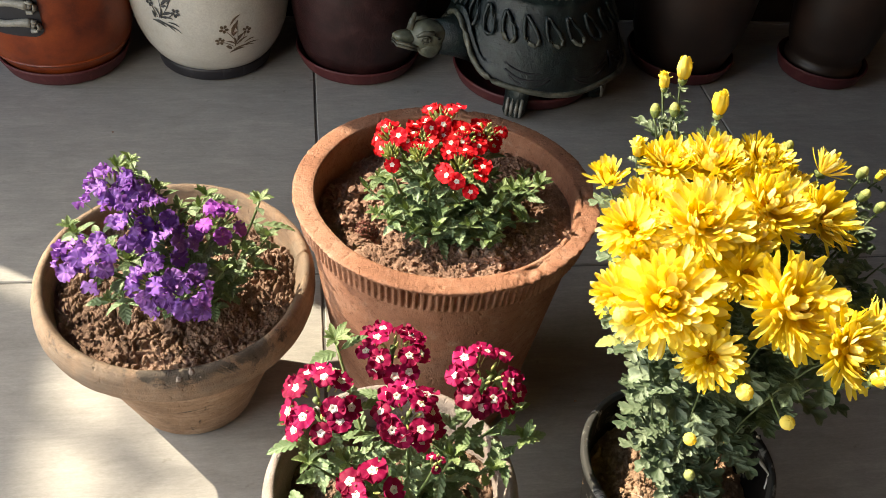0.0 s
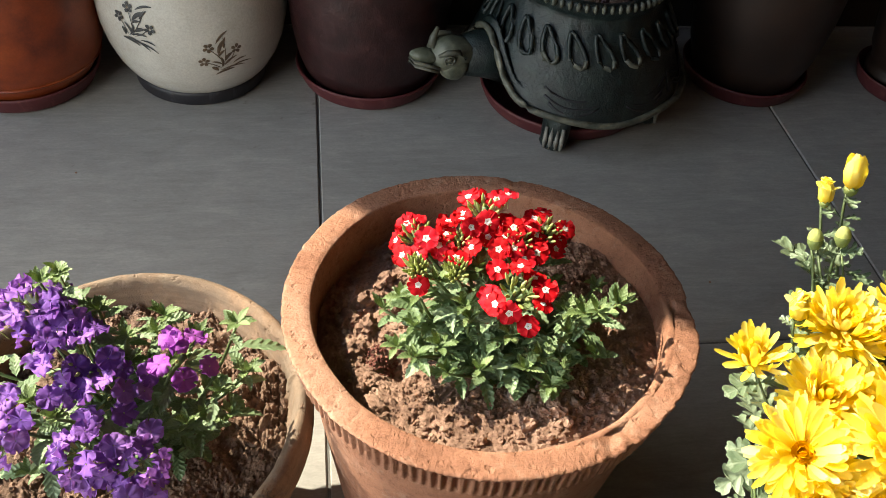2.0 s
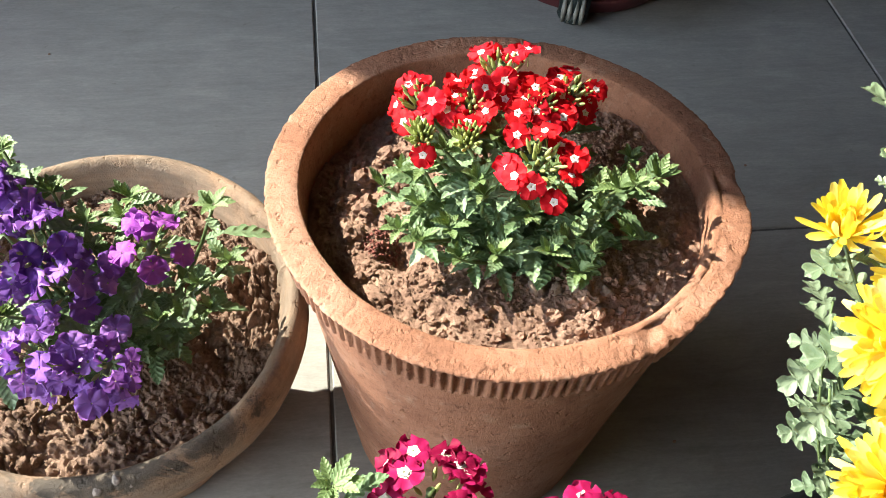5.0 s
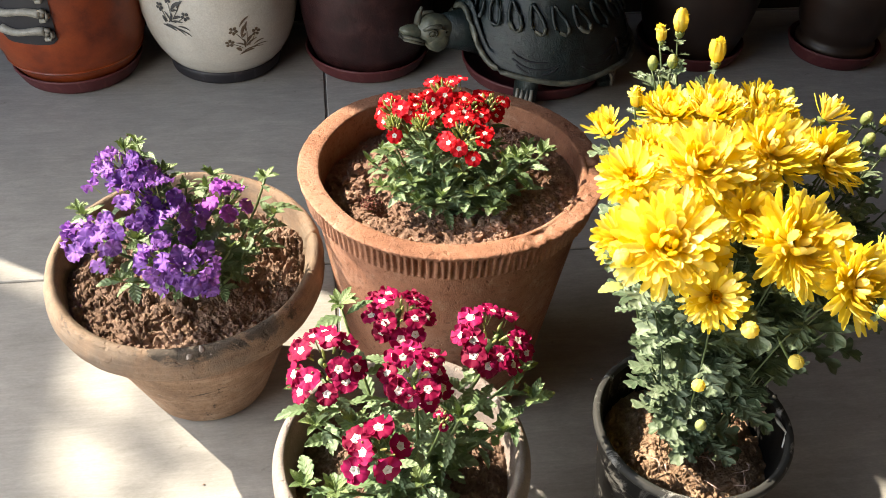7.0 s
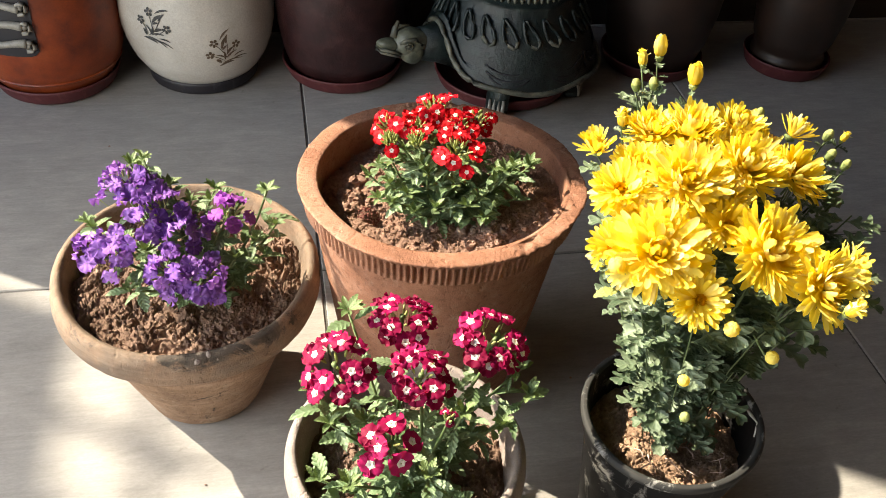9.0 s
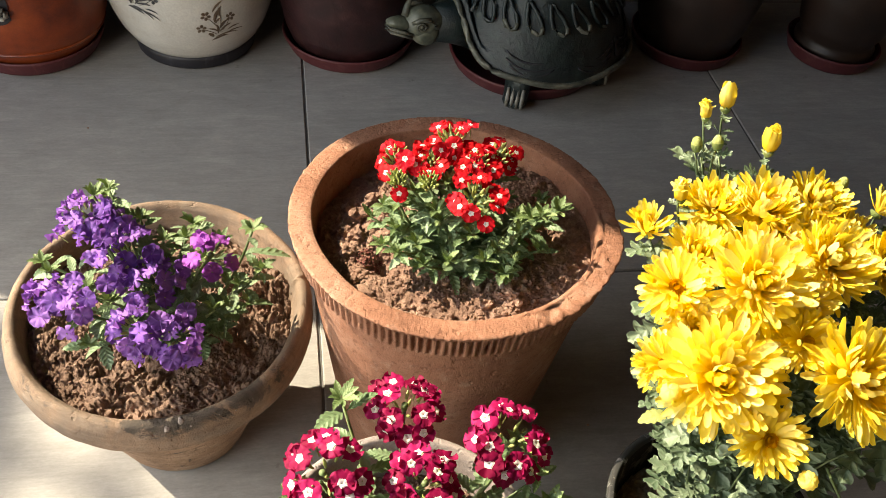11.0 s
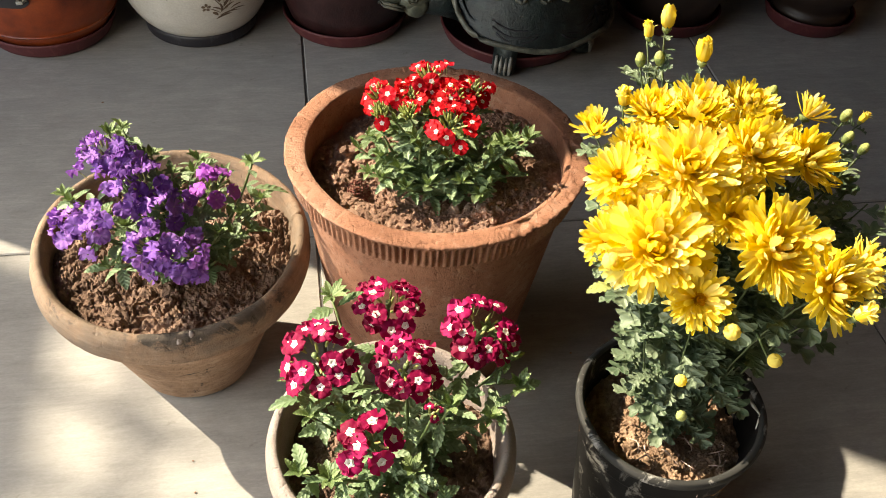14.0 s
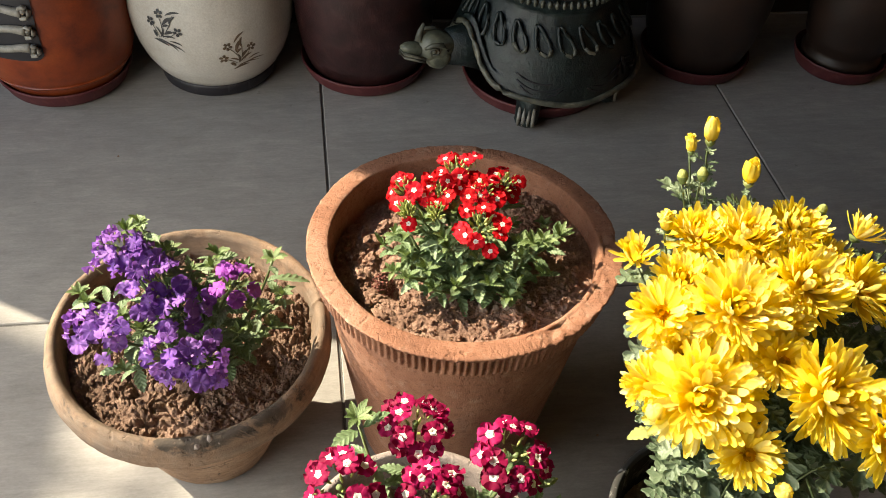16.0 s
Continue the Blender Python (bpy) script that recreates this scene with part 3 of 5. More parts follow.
F_AT = (-0.157, 0.705, 0.0)
pot_f = thing("flower_pot", F_AT, "smooth grey-brown clay bowl pot with a plain rounded rim", "flower pot", "flower pots on the floor")
turned("pot_body", rounded([(0.0, 0.004), (0.048, 0.0), (0.053, 0.004), (0.070, 0.07), (0.080, 0.128), (0.0885, 0.140), (0.0925, 0.155), (0.0915, 0.169), (0.0875, 0.1765),
                            (0.0835, 0.177), (0.0805, 0.172), (0.079, 0.15), (0.055, 0.02), (0.0, 0.018)], 0.004, 3), M_GREYPOT, pot_f, 160, front_warp)
soil(pot_f, 0.079, 0.147, 19, 0.003, None, 1.3, 800, M_SOIL_DARK)


def black_warp(a, r, z):
    w = 1 + 0.012 * math.sin(2 * a + 0.7) + 0.006 * math.sin(3 * a + 2)
    dent = 0.02 * math.exp(-((a - 0.2) / 0.15) ** 2) * noise.noise((a * 25, z * 60, 2)) if z > 0.14 else 0
    return r * (w + dent), z + (0.004 * math.exp(-((a - 0.25) / 0.12) ** 2) * noise.noise((a * 60, 1, 2)) if z > 0.16 else 0)


B_AT = (0.060, 0.712, 0.0)
pot_b = thing("nursery_pot", B_AT, "scuffed black plastic nursery pot with a torn thin lip", "flower pot", "flower pots on the floor")
turned("pot_body", rounded([(0.0, 0.002), (0.048, 0.0), (0.051, 0.004), (0.0655, 0.140), (0.0675, 0.142), (0.0695, 0.166), (0.0725, 0.167), (0.0725, 0.1695), (0.068, 0.170),
                            (0.0665, 0.165), (0.0645, 0.14), (0.049, 0.01), (0.0, 0.008)], 0.0012, 2), M_BLACK, pot_b, 240, black_warp)
turned("lip", rounded([(0.0668, 0.1690), (0.0690, 0.1718), (0.0722, 0.1716), (0.0738, 0.1690), (0.0734, 0.1655), (0.0722, 0.1650)], 0.0008, 2), M_LIP, pot_b, 240, black_warp, "worn pale grey lip")
piece("torn_strip", mesh_of("torn_strip", *tube([(0.066, 0.000, 0.166), (0.063, -0.010, 0.172), (0.066, -0.018, 0.170), (0.062, -0.026, 0.164), (0.063, -0.034, 0.161)], [0.0006, 0.0015, 0.0008, 0.0014, 0.0005], 6), M_WHITE), pot_b, None, "torn curled strip of plastic")
soil(pot_b, 0.0642, 0.137, 27, 0.004, None, 1.0, 900, M_SOIL_DRY)


# dry leaf, root and plastic shreds caught inside the nursery pot
M_SHRED = blotched("pale_dry_shred", (0.30, 0.20, 0.16), (0.44, 0.32, 0.27), (0.55, 0.44, 0.38), 60, 0.8, 0.3)
shreds = random.Random(61)
for k, (x, y, z, L, turn) in enumerate(((0.046, 0.014, 0.158, 0.026, 100), (0.054, 0.004, 0.156, 0.017, 60), (0.038, 0.026, 0.155, 0.019, 140))):
    vs, fs = [], []
    for i in range(8):
        f = i / 7
        w = 0.27 * math.sin(0.25 + f * 2.7) * (1.2 if i % 2 else 0.75)
        for t in (-1, 0, 1):
            vs.append((f + shreds.uniform(-0.04, 0.04), t * w, 0.30 * math.sin(f * 3.1) + 0.25 * abs(t) * w + shreds.uniform(-0.05, 0.05)))
    for i in range(7):
        for j in (0, 1):
            fs.append((i * 3 + j, i * 3 + j + 1, i * 3 + 4 + j, i * 3 + 3 + j))
    piece("dry_leaf", mesh_of("dry_leaf", vs, fs, M_SHRED), pot_b, pose(x, y, z, 10, -20, turn) @ Matrix.Scale(L, 4), "curled pinkish dry leaf")
for k in range(14):
    a, d = shreds.uniform(3.6, 6.6), 0.06 * math.sqrt(shreds.random())
    p, way = Vector((d * math.cos(a), d * math.sin(a), 0.147)), shreds.random() * 6.283
    pts = [p + Vector((math.cos(way + bend * f) * f, math.sin(way + bend * f) * f, 0.25 * math.sin(f * 3.1))) * shreds.uniform(0.009, 0.02) for bend in [shreds.uniform(-1.5, 1.5)] for f in (0, 0.3, 0.6, 1.0)]
    piece("root", mesh_of("root", *tube(pts, [0.0004, 0.0006, 0.0005, 0.0003], 5), M_SHRED), pot_b)


# ---- planters along the wall ----
def planter(name, at, profile, mat, label, saucer_r, saucer_mat, inner, category="planter"):
    ob = thing(name, at, label, category, "planters along the wall")
    turned("planter_body", rounded(profile, 0.004, 2), mat, ob, 128, lambda a, r, z: (r * (1 + 0.004 * math.sin(2 * a + at[0] * 9)), z))
    if saucer_r:
        s = saucer_r
        dish = thing("saucer", (at[0], at[1], 0), "round maroon plastic saucer under a planter", "saucer", "saucers")
        turned("dish", rounded([(0, 0.002), (s * 0.84, 0.0), (s * 0.90, 0.004), (s, 0.024), (s * 0.985, 0.027), (s * 0.955, 0.025), (s * 0.86, 0.007), (0, 0.006)], 0.002, 2), saucer_mat, dish, 96)
    turned("soil", [(0.0, inner[1] + 0.004), (inner[0] * 0.5, inner[1] + 0.006), (inner[0], inner[1])], M_SOIL, ob, 48, None, "dark dry soil")
    return ob


O_AT, W_AT, R_AT, T_AT = (-0.562, 1.582, 0.0), (-0.346, 1.594, 0.0), (-0.129, 1.585, 0.0), (0.125, 1.524, 0.0)


def radius_at(profile, z):
    """Outer radius of a planter at a height."""
    for (r0, z0), (r1, z1) in zip(profile, profile[1:]):
        if z0 <= z <= z1 and z1 > z0:
            return r0 + (r1 - r0) * (z - z0) / (z1 - z0)
    return profile[-4][0]


def on_wall(profile, angle, u, z, lift=0.0006):
    """A place on a planter's side: u metres along it from an angle, at a height."""
    r = radius_at(profile, z)
    a = angle + u / r
    return Vector(((r + lift) * math.cos(a), (r + lift) * math.sin(a), z))


def stroke(profile, angle, pts, widths, lift=0.0008):
    """A painted brush stroke that follows the planter's side."""
    vs, fs = [], []
    for i, (u, z) in enumerate(pts):
        a, b = pts[max(i - 1, 0)], pts[min(i + 1, len(pts) - 1)]
        d = Vector((b[0] - a[0], b[1] - a[1])).normalized()
        for s in (-1, 0, 1):
            vs.append(on_wall(profile, angle, u - d.y * widths[i] * s, z + d.x * widths[i] * s, lift if s else lift + 0.0004))
    for i in range(len(pts) - 1):
        for j in (0, 1):
            fs.append((i * 3 + j, i * 3 + j + 1, i * 3 + 4 + j, i * 3 + 3 + j))
    return vs, fs


LEAF_STROKES = ((0.14, 0.78, 0.82, 0.98, 0.055), (-0.05, 0.28, 0.52, 0.74, 0.085), (0.28, 0.42, 0.60, 0.80, 0.06), (0.0, -0.18, 0.46, 0.0, 0.08), (-0.15, -0.36, 0.52, -0.30, 0.055), (-0.05, 0.20, 0.26, 0.30, 0.06),
                (-0.60, -0.12, -0.48, -0.45, 0.085), (-0.66, -0.60, 0.10, -0.80, 0.07), (-0.40, -0.50, 0.55, -0.98, 0.04), (-0.10, -0.62, 0.85, -1.0, 0.035), (0.20, -0.52, 0.78, -0.66, 0.04), (-0.05, 0.10, -0.26, -0.40, 0.06), (-0.45, 0.12, -0.18, -0.30, 0.045))
STALK_STROKES = ((-0.68, 0.24, -0.30, -0.42, 0.02), (-0.21, 0.70, -0.10, -0.40, 0.02), (0.60, 0.02, -0.05, -0.42, 0.02), (0.5, 0.85, -0.1, -0.30, 0.018))


def sprig(parent, profile, angle, z0, size, mat, lean):
    """A painted spray of separate leaf strokes with three small five-petalled flowers."""
    spray = tagged(new("painted_sprig"), "painted spray of leaves and small flowers")
    spray.parent = parent
    c, n = math.cos(lean), math.sin(lean)

    def brush(pts, widths):
        pts = [(size * (x * c - z * n), z0 + size * (x * n + z * c)) for x, z in pts]
        piece("brush_stroke", mesh_of("brush_stroke", *stroke(profile, angle, pts, [size * w for w in widths]), mat), spray)

    for x0, y0, x1, y1, w in LEAF_STROKES + STALK_STROKES:
        bow = 0.10 if w > 0.03 else 0.05
        brush([(x0 + (x1 - x0) * f - (y1 - y0) * bow * math.sin(f * 3.14), y0 + (y1 - y0) * f + (x1 - x0) * bow * math.sin(f * 3.14)) for f in (0, 0.2, 0.45, 0.7, 0.9, 1.0)], [w * k for k in (0.25, 0.75, 1.0, 0.85, 0.45, 0.1)])
    for x, y in ((-0.71, 0.29), (-0.21, 0.78), (0.66, 0.04)):
        for k in range(5):
            t = k * 1.2566 + x
            brush([(x + f * math.sin(t), y + f * math.cos(t)) for f in (0.05, 0.11, 0.18, 0.23)], (0.03, 0.065, 0.075, 0.03))


ORANGE_P = [(0.0, 0.0), (0.070, 0.0), (0.082, 0.010), (0.0935, 0.028), (0.1015, 0.05), (0.1070, 0.08), (0.1095, 0.115), (0.1085, 0.15), (0.104, 0.19), (0.0985, 0.215), (0.0985, 0.235), (0.088, 0.236), (0.086, 0.20), (0.0, 0.20)]
orange = planter("planter", (O_AT[0], O_AT[1], 0.008), ORANGE_P, M_ORANGE, "burnt-orange glazed round planter with a moulded grey panel", 0.093, M_SAUCER, (0.085, 0.222))
for z in (0.034, 0.190, 0.198, 0.212):
    r = radius_at(ORANGE_P, z)
    turned("ring", [(r + 0.0022 * math.cos(t), z + 0.0022 * math.sin(t)) for t in [i * math.pi / 3 for i in range(7)]], M_ORANGE, orange, 96, None, "raised orange ring")
PANEL = radians(-104)
panel_bits = [stroke(ORANGE_P, PANEL, [(u * 0.001, 0.135) for u in range(-42, 41, 6)], [0.040, 0.046] + [0.048] * 10 + [0.046, 0.040], 0.002)]
panel = piece("panel", mesh_of("panel", *joined(panel_bits), M_DARKSAUCER), orange, None, "dark recessed moulded panel")
for k, z in enumerate((0.107, 0.134, 0.161)):
    bar = [on_wall(ORANGE_P, PANEL, u * 0.001, z + 0.0025 * math.sin(u * 0.09 + k), 0.0045) for u in range(-36, 27, 4)]
    curl = [on_wall(ORANGE_P, PANEL, 0.026 + (0.0095 - 0.0008 * i) * math.cos(i * 0.7 - 2), z + (0.0095 - 0.0008 * i) * math.sin(i * 0.7 - 2), 0.006) for i in range(11)]
    piece("scroll", mesh_of("scroll", *joined([tube(bar, [0.0065 - 0.0016 * math.sin(i / 15 * 3.14) for i in range(len(bar))], 8), tube(curl, 0.0032, 7), moved(blob(0.004, k, 0.1, 2), Matrix.Translation(on_wall(ORANGE_P, PANEL, 0.026, z, 0.006)))]), M_PEWTER), panel, None, "pale grey scroll bar")
WHITE_P = [(0.0, 0.018), (0.079, 0.018), (0.090, 0.030), (0.1005, 0.048), (0.1085, 0.070), (0.1135, 0.095), (0.1150, 0.120), (0.1135, 0.145), (0.1085, 0.17), (0.100, 0.192), (0.092, 0.205), (0.0915, 0.22), (0.081, 0.221), (0.079, 0.19), (0.0, 0.19)]
white = planter("planter", (W_AT[0], W_AT[1], 0.0), WHITE_P, M_WHITE, "ivory glazed round planter with painted flower sprigs", 0, None, (0.078, 0.205))
turned("base_ring", rounded([(0.0, 0.0), (0.076, 0.0), (0.082, 0.004), (0.0845, 0.020), (0.079, 0.024), (0.0, 0.024)], 0.002, 2), M_DARKSAUCER, white, 96, None, "glossy black base ring")
turned("neck_ring", rounded([(0.086, 0.203), (0.096, 0.206), (0.098, 0.213), (0.092, 0.218), (0.084, 0.217)], 0.002, 2), M_WHITE, white, 96)
sprig(white, WHITE_P, radians(-118), 0.124, 0.029, M_INK, 0.0)
sprig(white, WHITE_P, radians(-69), 0.086, 0.029, M_INKBROWN, 0.5)
MAROON_P = [(0.0, 0.0), (0.072, 0.0), (0.083, 0.010), (0.092, 0.035), (0.100, 0.08), (0.104, 0.13), (0.105, 0.2), (0.103, 0.26), (0.092, 0.261), (0.09, 0.23), (0.0, 0.23)]
maroon = planter("planter", (R_AT[0], R_AT[1], 0.008), MAROON_P, M_MAROON, "dark maroon glazed tall planter", 0.096, M_SAUCER, (0.088, 0.245))
BROWN_P = [(0.0, 0.0), (0.062, 0.0), (0.072, 0.012), (0.084, 0.05), (0.092, 0.1), (0.095, 0.16), (0.093, 0.25), (0.083, 0.251), (0.081, 0.22), (0.0, 0.22)]
M_DRIP = blotched("red_glaze_drip", (0.10, 0.010, 0.008), (0.17, 0.018, 0.014), (0.24, 0.035, 0.025), 60, 0.35, 0.1)
for k, (turn, top, low) in enumerate(((-116, 0.258, 0.190), (-112, 0.258, 0.172), (-107, 0.258, 0.21), (-98, 0.258, 0.225), (-72, 0.258, 0.18), (-66, 0.258, 0.20), (-60, 0.258, 0.215))):
    piece("glaze_drip", mesh_of("glaze_drip", *stroke(MAROON_P, radians(turn), [(0.001 * math.sin(f * 3 + k), top + (low - top) * f) for f in (0, 0.25, 0.5, 0.75, 0.95, 1)], [0.005, 0.0045, 0.0035, 0.003, 0.0028, 0.001]), M_DRIP), maroon, None, "red run of glaze")
brown = planter("planter", (0.392, 1.575, 0.008), BROWN_P, M_BROWNPOT, "dull brown glazed planter, deep shade put into its colour", 0.086, M_SAUCER, (0.08, 0.235))
FAR_P = [(0.0, 0.0), (0.050, 0.0), (0.060, 0.006), (0.063, 0.020), (0.057, 0.028), (0.066, 0.05), (0.074, 0.1), (0.077, 0.16), (0.074, 0.24), (0.065, 0.241), (0.063, 0.21), (0.0, 0.21)]
far = planter("planter", (0.630, 1.551, 0.008), FAR_P, M_BROWNPOT, "reddish brown clay planter on a narrow foot, colour darkened for shade", 0.073, M_SAUCER, (0.062, 0.225))


# ---- turtle planter ----
def swoop(a):
    """How far the shell's edge is lifted over the neck."""
    d = (a - math.pi - 0.18 + math.pi) % (2 * math.pi) - math.pi
    return math.exp(-((d / 0.42) ** 2))


T_POSE = pose(T_AT[0], T_AT[1], 0.0, 0, 0, 8)
turtle = tagged(new("turtle_planter"), "dark teal glazed clay turtle planter with looped relief", "planter", "planters along the wall")
turtle.matrix_world = T_POSE
SHELL_P = rounded([(0.0, 0.056), (0.10, 0.050), (0.132, 0.055), (0.141, 0.063), (0.136, 0.071), (0.129, 0.092), (0.116, 0.125), (0.099, 0.152), (0.091, 0.170), (0.096, 0.180),
                   (0.095, 0.189), (0.085, 0.190), (0.081, 0.178), (0.078, 0.15), (0.0, 0.14)], 0.004, 2)


def shell_warp(a, r, z):
    """The bowl-shaped shell, swept up over the neck."""
    rr = r * (1 + 0.02 * math.sin(3 * a)) * (1 + 0.008 * noise.noise((math.cos(a) * 9, math.sin(a) * 9, z * 60))) * (1 - 0.10 * swoop(a) * (z < 0.08) * (r > 0.12))
    return rr, z + ((0.003 * math.cos(6 * a) + 0.066 * swoop(a)) if 0.045 < z < 0.075 and r > 0.12 else 0)


shell = turned("shell", SHELL_P, M_TEAL, turtle, 160, shell_warp)


def lip_at(t, r=0.1425):
    return Vector((r * (1 - 0.10 * swoop(t)) * math.cos(t), r * (1 - 0.10 * swoop(t)) * math.sin(t), 0.063 + 0.003 * math.cos(6 * t) + 0.066 * swoop(t)))


piece("shell_edge", mesh_of("shell_edge", *tube([lip_at(i * 2 * math.pi / 96) * (1 + 0.006 * noise.noise((i * 0.4, 2, 1))) for i in range(97)], 0.0042, 8), M_TEAL2), turtle, None, "pale worn glaze along the shell's edge")
# plates scored low on the shell: two arcs each, and paired upright scores between them
for i in range(9):
    a = i / 9 * 2 * math.pi + 0.16
    if swoop(a) > 0.25:
        continue
    for z, w in ((0.096, 0.29), (0.087, 0.27), (0.080, 0.22)):
        pts = [Vector((math.cos(a + u), math.sin(a + u), 0)) * (0.1392 - 0.38 * (h - 0.066)) + Vector((0, 0, h)) for u, h in [(w * k / 4, z - 0.010 * (1 - (k / 4) ** 2)) for k in range(-4, 5)]]
        piece("scored_line", mesh_of("scored_line", *tube(pts, 0.0016, 5), M_DARKSAUCER), shell)
    for d in (0.335, 0.36):
        pts = [Vector((math.cos(a + d), math.sin(a + d), 0)) * (0.1392 - 0.38 * (h - 0.066)) + Vector((0, 0, h)) for h in (0.076, 0.088, 0.100)]
        piece("scored_line", mesh_of("scored_line", *tube(pts, 0.0016, 5), M_DARKSAUCER), shell)
# head on a raised neck, pointing along -x, with brows, a horn, lips and eyes
HEAD_AT = Matrix.Translation((-0.170, -0.030, 0.103)) @ Matrix.Scale(0.84, 4)
piece("neck", mesh_of("neck", *tube([(-0.085, -0.004, 0.080), (-0.125, -0.016, 0.092), (-0.157, -0.026, 0.098)], [0.038, 0.030, 0.024], 16), M_TEAL), turtle)
skull = [moved(blob(0.029, 1, 0.14, 3, (1.15, 0.85, 0.92)), HEAD_AT), moved(blob(0.021, 6, 0.10, 3, (1.05, 0.85, 1.0)), HEAD_AT @ pose(0.002, -0.008, -0.014)),
         moved(blob(0.0165, 2, 0.12, 3, (1.5, 0.9, 0.62)), HEAD_AT @ pose(-0.036, 0.0, 0.001, 0, 6, 0)), moved(blob(0.0135, 9, 0.12, 3, (1.5, 0.95, 0.5)), HEAD_AT @ pose(-0.033, 0.0, -0.013, 0, 14, 0))]
skull_ob = piece("head", mesh_of("head", *joined(skull), M_HEAD), turtle, None, "olive green worn turtle head")
mouth = [HEAD_AT @ Vector(v) for v in ((-0.030, 0.017, -0.008), (-0.050, 0.012, -0.005), (-0.061, 0.0, -0.004), (-0.055, -0.011, -0.005), (-0.040, -0.0165, -0.008), (-0.022, -0.019, -0.013))]
piece("lip", mesh_of("lip", *joined([tube([v + Vector((0, 0, 0.0024)) for v in mouth], 0.0022, 7), tube([v - Vector((0, 0, 0.0026)) for v in mouth], 0.0022, 7)]), M_TEAL2), skull_ob)
piece("horn", mesh_of("horn", *tube([HEAD_AT @ Vector(p) for p in ((-0.030, 0.002, 0.012), (-0.027, 0.006, 0.026), (-0.020, 0.010, 0.038))], [0.006, 0.0045, 0.0025], 8), M_TEAL2), skull_ob)
for side in (-1, 1):
    ring = [HEAD_AT @ Vector((-0.010 + 0.0075 * math.cos(t), side * 0.0262, 0.006 + 0.0065 * math.sin(t))) for t in [k * math.pi / 6 for k in range(13)]]
    piece("eye", mesh_of("eye", *joined([tube(ring, 0.0016, 6), moved(blob(0.0036, 3, 0.05, 2, (1, 0.6, 1)), HEAD_AT @ pose(-0.010, side * 0.0255, 0.006))]), M_TEAL2), skull_ob)
    piece("brow", mesh_of("brow", *tube([HEAD_AT @ Vector(p) for p in ((-0.025, side * 0.022, 0.011), (-0.014, side * 0.0265, 0.0185), (0.002, side * 0.0265, 0.0185), (0.014, side * 0.0235, 0.005))], [0.0022, 0.0034, 0.0034, 0.002], 8), M_TEAL2), skull_ob)
# feet with long pale toes
for a in (-2.05, -0.6, 0.7, 2.3):
    fx, fy = 0.098 * math.cos(a), 0.098 * math.sin(a)
    out = Vector((math.cos(a), math.sin(a), 0))
    side = Vector((-out.y, out.x, 0))
    foot = piece("foot", mesh_of("foot", *joined([tube([(fx * 0.8, fy * 0.8, 0.052), (fx, fy, 0.035), (fx + out.x * 0.012, fy + out.y * 0.012, 0.0135)], [0.022, 0.018, 0.017], 14),
                                                  moved(blob(0.018, 4, 0.08, 2, (1, 1, 0.58)), pose(fx + out.x * 0.010, fy + out.y * 0.010, 0.0105))]), M_TEAL), turtle)
    for k in (-1.5, -0.5, 0.5, 1.5):
        c = Vector((fx, fy, 0)) + out * 0.0215 + side * k * 0.0068
        piece("toe", mesh_of("toe", *tube([c + Vector((0, 0, 0.034)) - out * 0.004, c + out * 0.003 + Vector((0, 0, 0.022)), c + out * 0.004 + Vector((0, 0, 0.008))], [0.0022, 0.003, 0.002], 6), M_PEWTER), foot)
# slanting looped relief round the shell and a beaded mouth
for i in range(22):
    a = i / 22 * 2 * math.pi
    u, side = Vector((math.cos(a), math.sin(a), 0)), Vector((-math.sin(a), math.cos(a), 0))
    pts = []
    for t in [k * 2 * math.pi / 12 for k in range(13)]:
        h = 0.140 + 0.017 * math.cos(t)
        rr = 0.0925 + max(0, 0.168 - h) * 0.58 + 0.0015
        pts.append(u * rr + side * (0.0085 * math.sin(t) * (1 - 0.55 * math.cos(t)) - (h - 0.140) * 0.5) + Vector((0, 0, h)))
    loop = piece("loop", mesh_of("loop", *tube(pts, 0.0027, 6), M_TEAL), turtle)
    if 13 < i < 18:
        piece("loop_tip", mesh_of("loop_tip", *tube(pts[4:9], 0.0031, 6), M_TEAL2), loop, None, "pale worn loop tip")
bead_me = mesh_of("bead", *blob(0.0042, 5, 0, 1, (1.2, 0.75, 1.5)), M_TEAL2)
for i in range(64):
    a = i / 64 * 2 * math.pi
    piece("bead", bead_me, turtle, Matrix.Translation((0.0962 * math.cos(a), 0.0962 * math.sin(a), 0.185)) @ Matrix.Rotation(a, 4, "Z"))
dish = thing("saucer", (T_AT[0], T_AT[1] + 0.01, 0), "round maroon plastic saucer under the turtle planter", "saucer", "saucers")
turned("dish", rounded([(0, 0.002), (0.098, 0.0), (0.104, 0.004), (0.112, 0.022), (0.110, 0.025), (0.107, 0.023), (0.1, 0.006), (0, 0.005)], 0.002, 2), M_SAUCER, dish, 96)


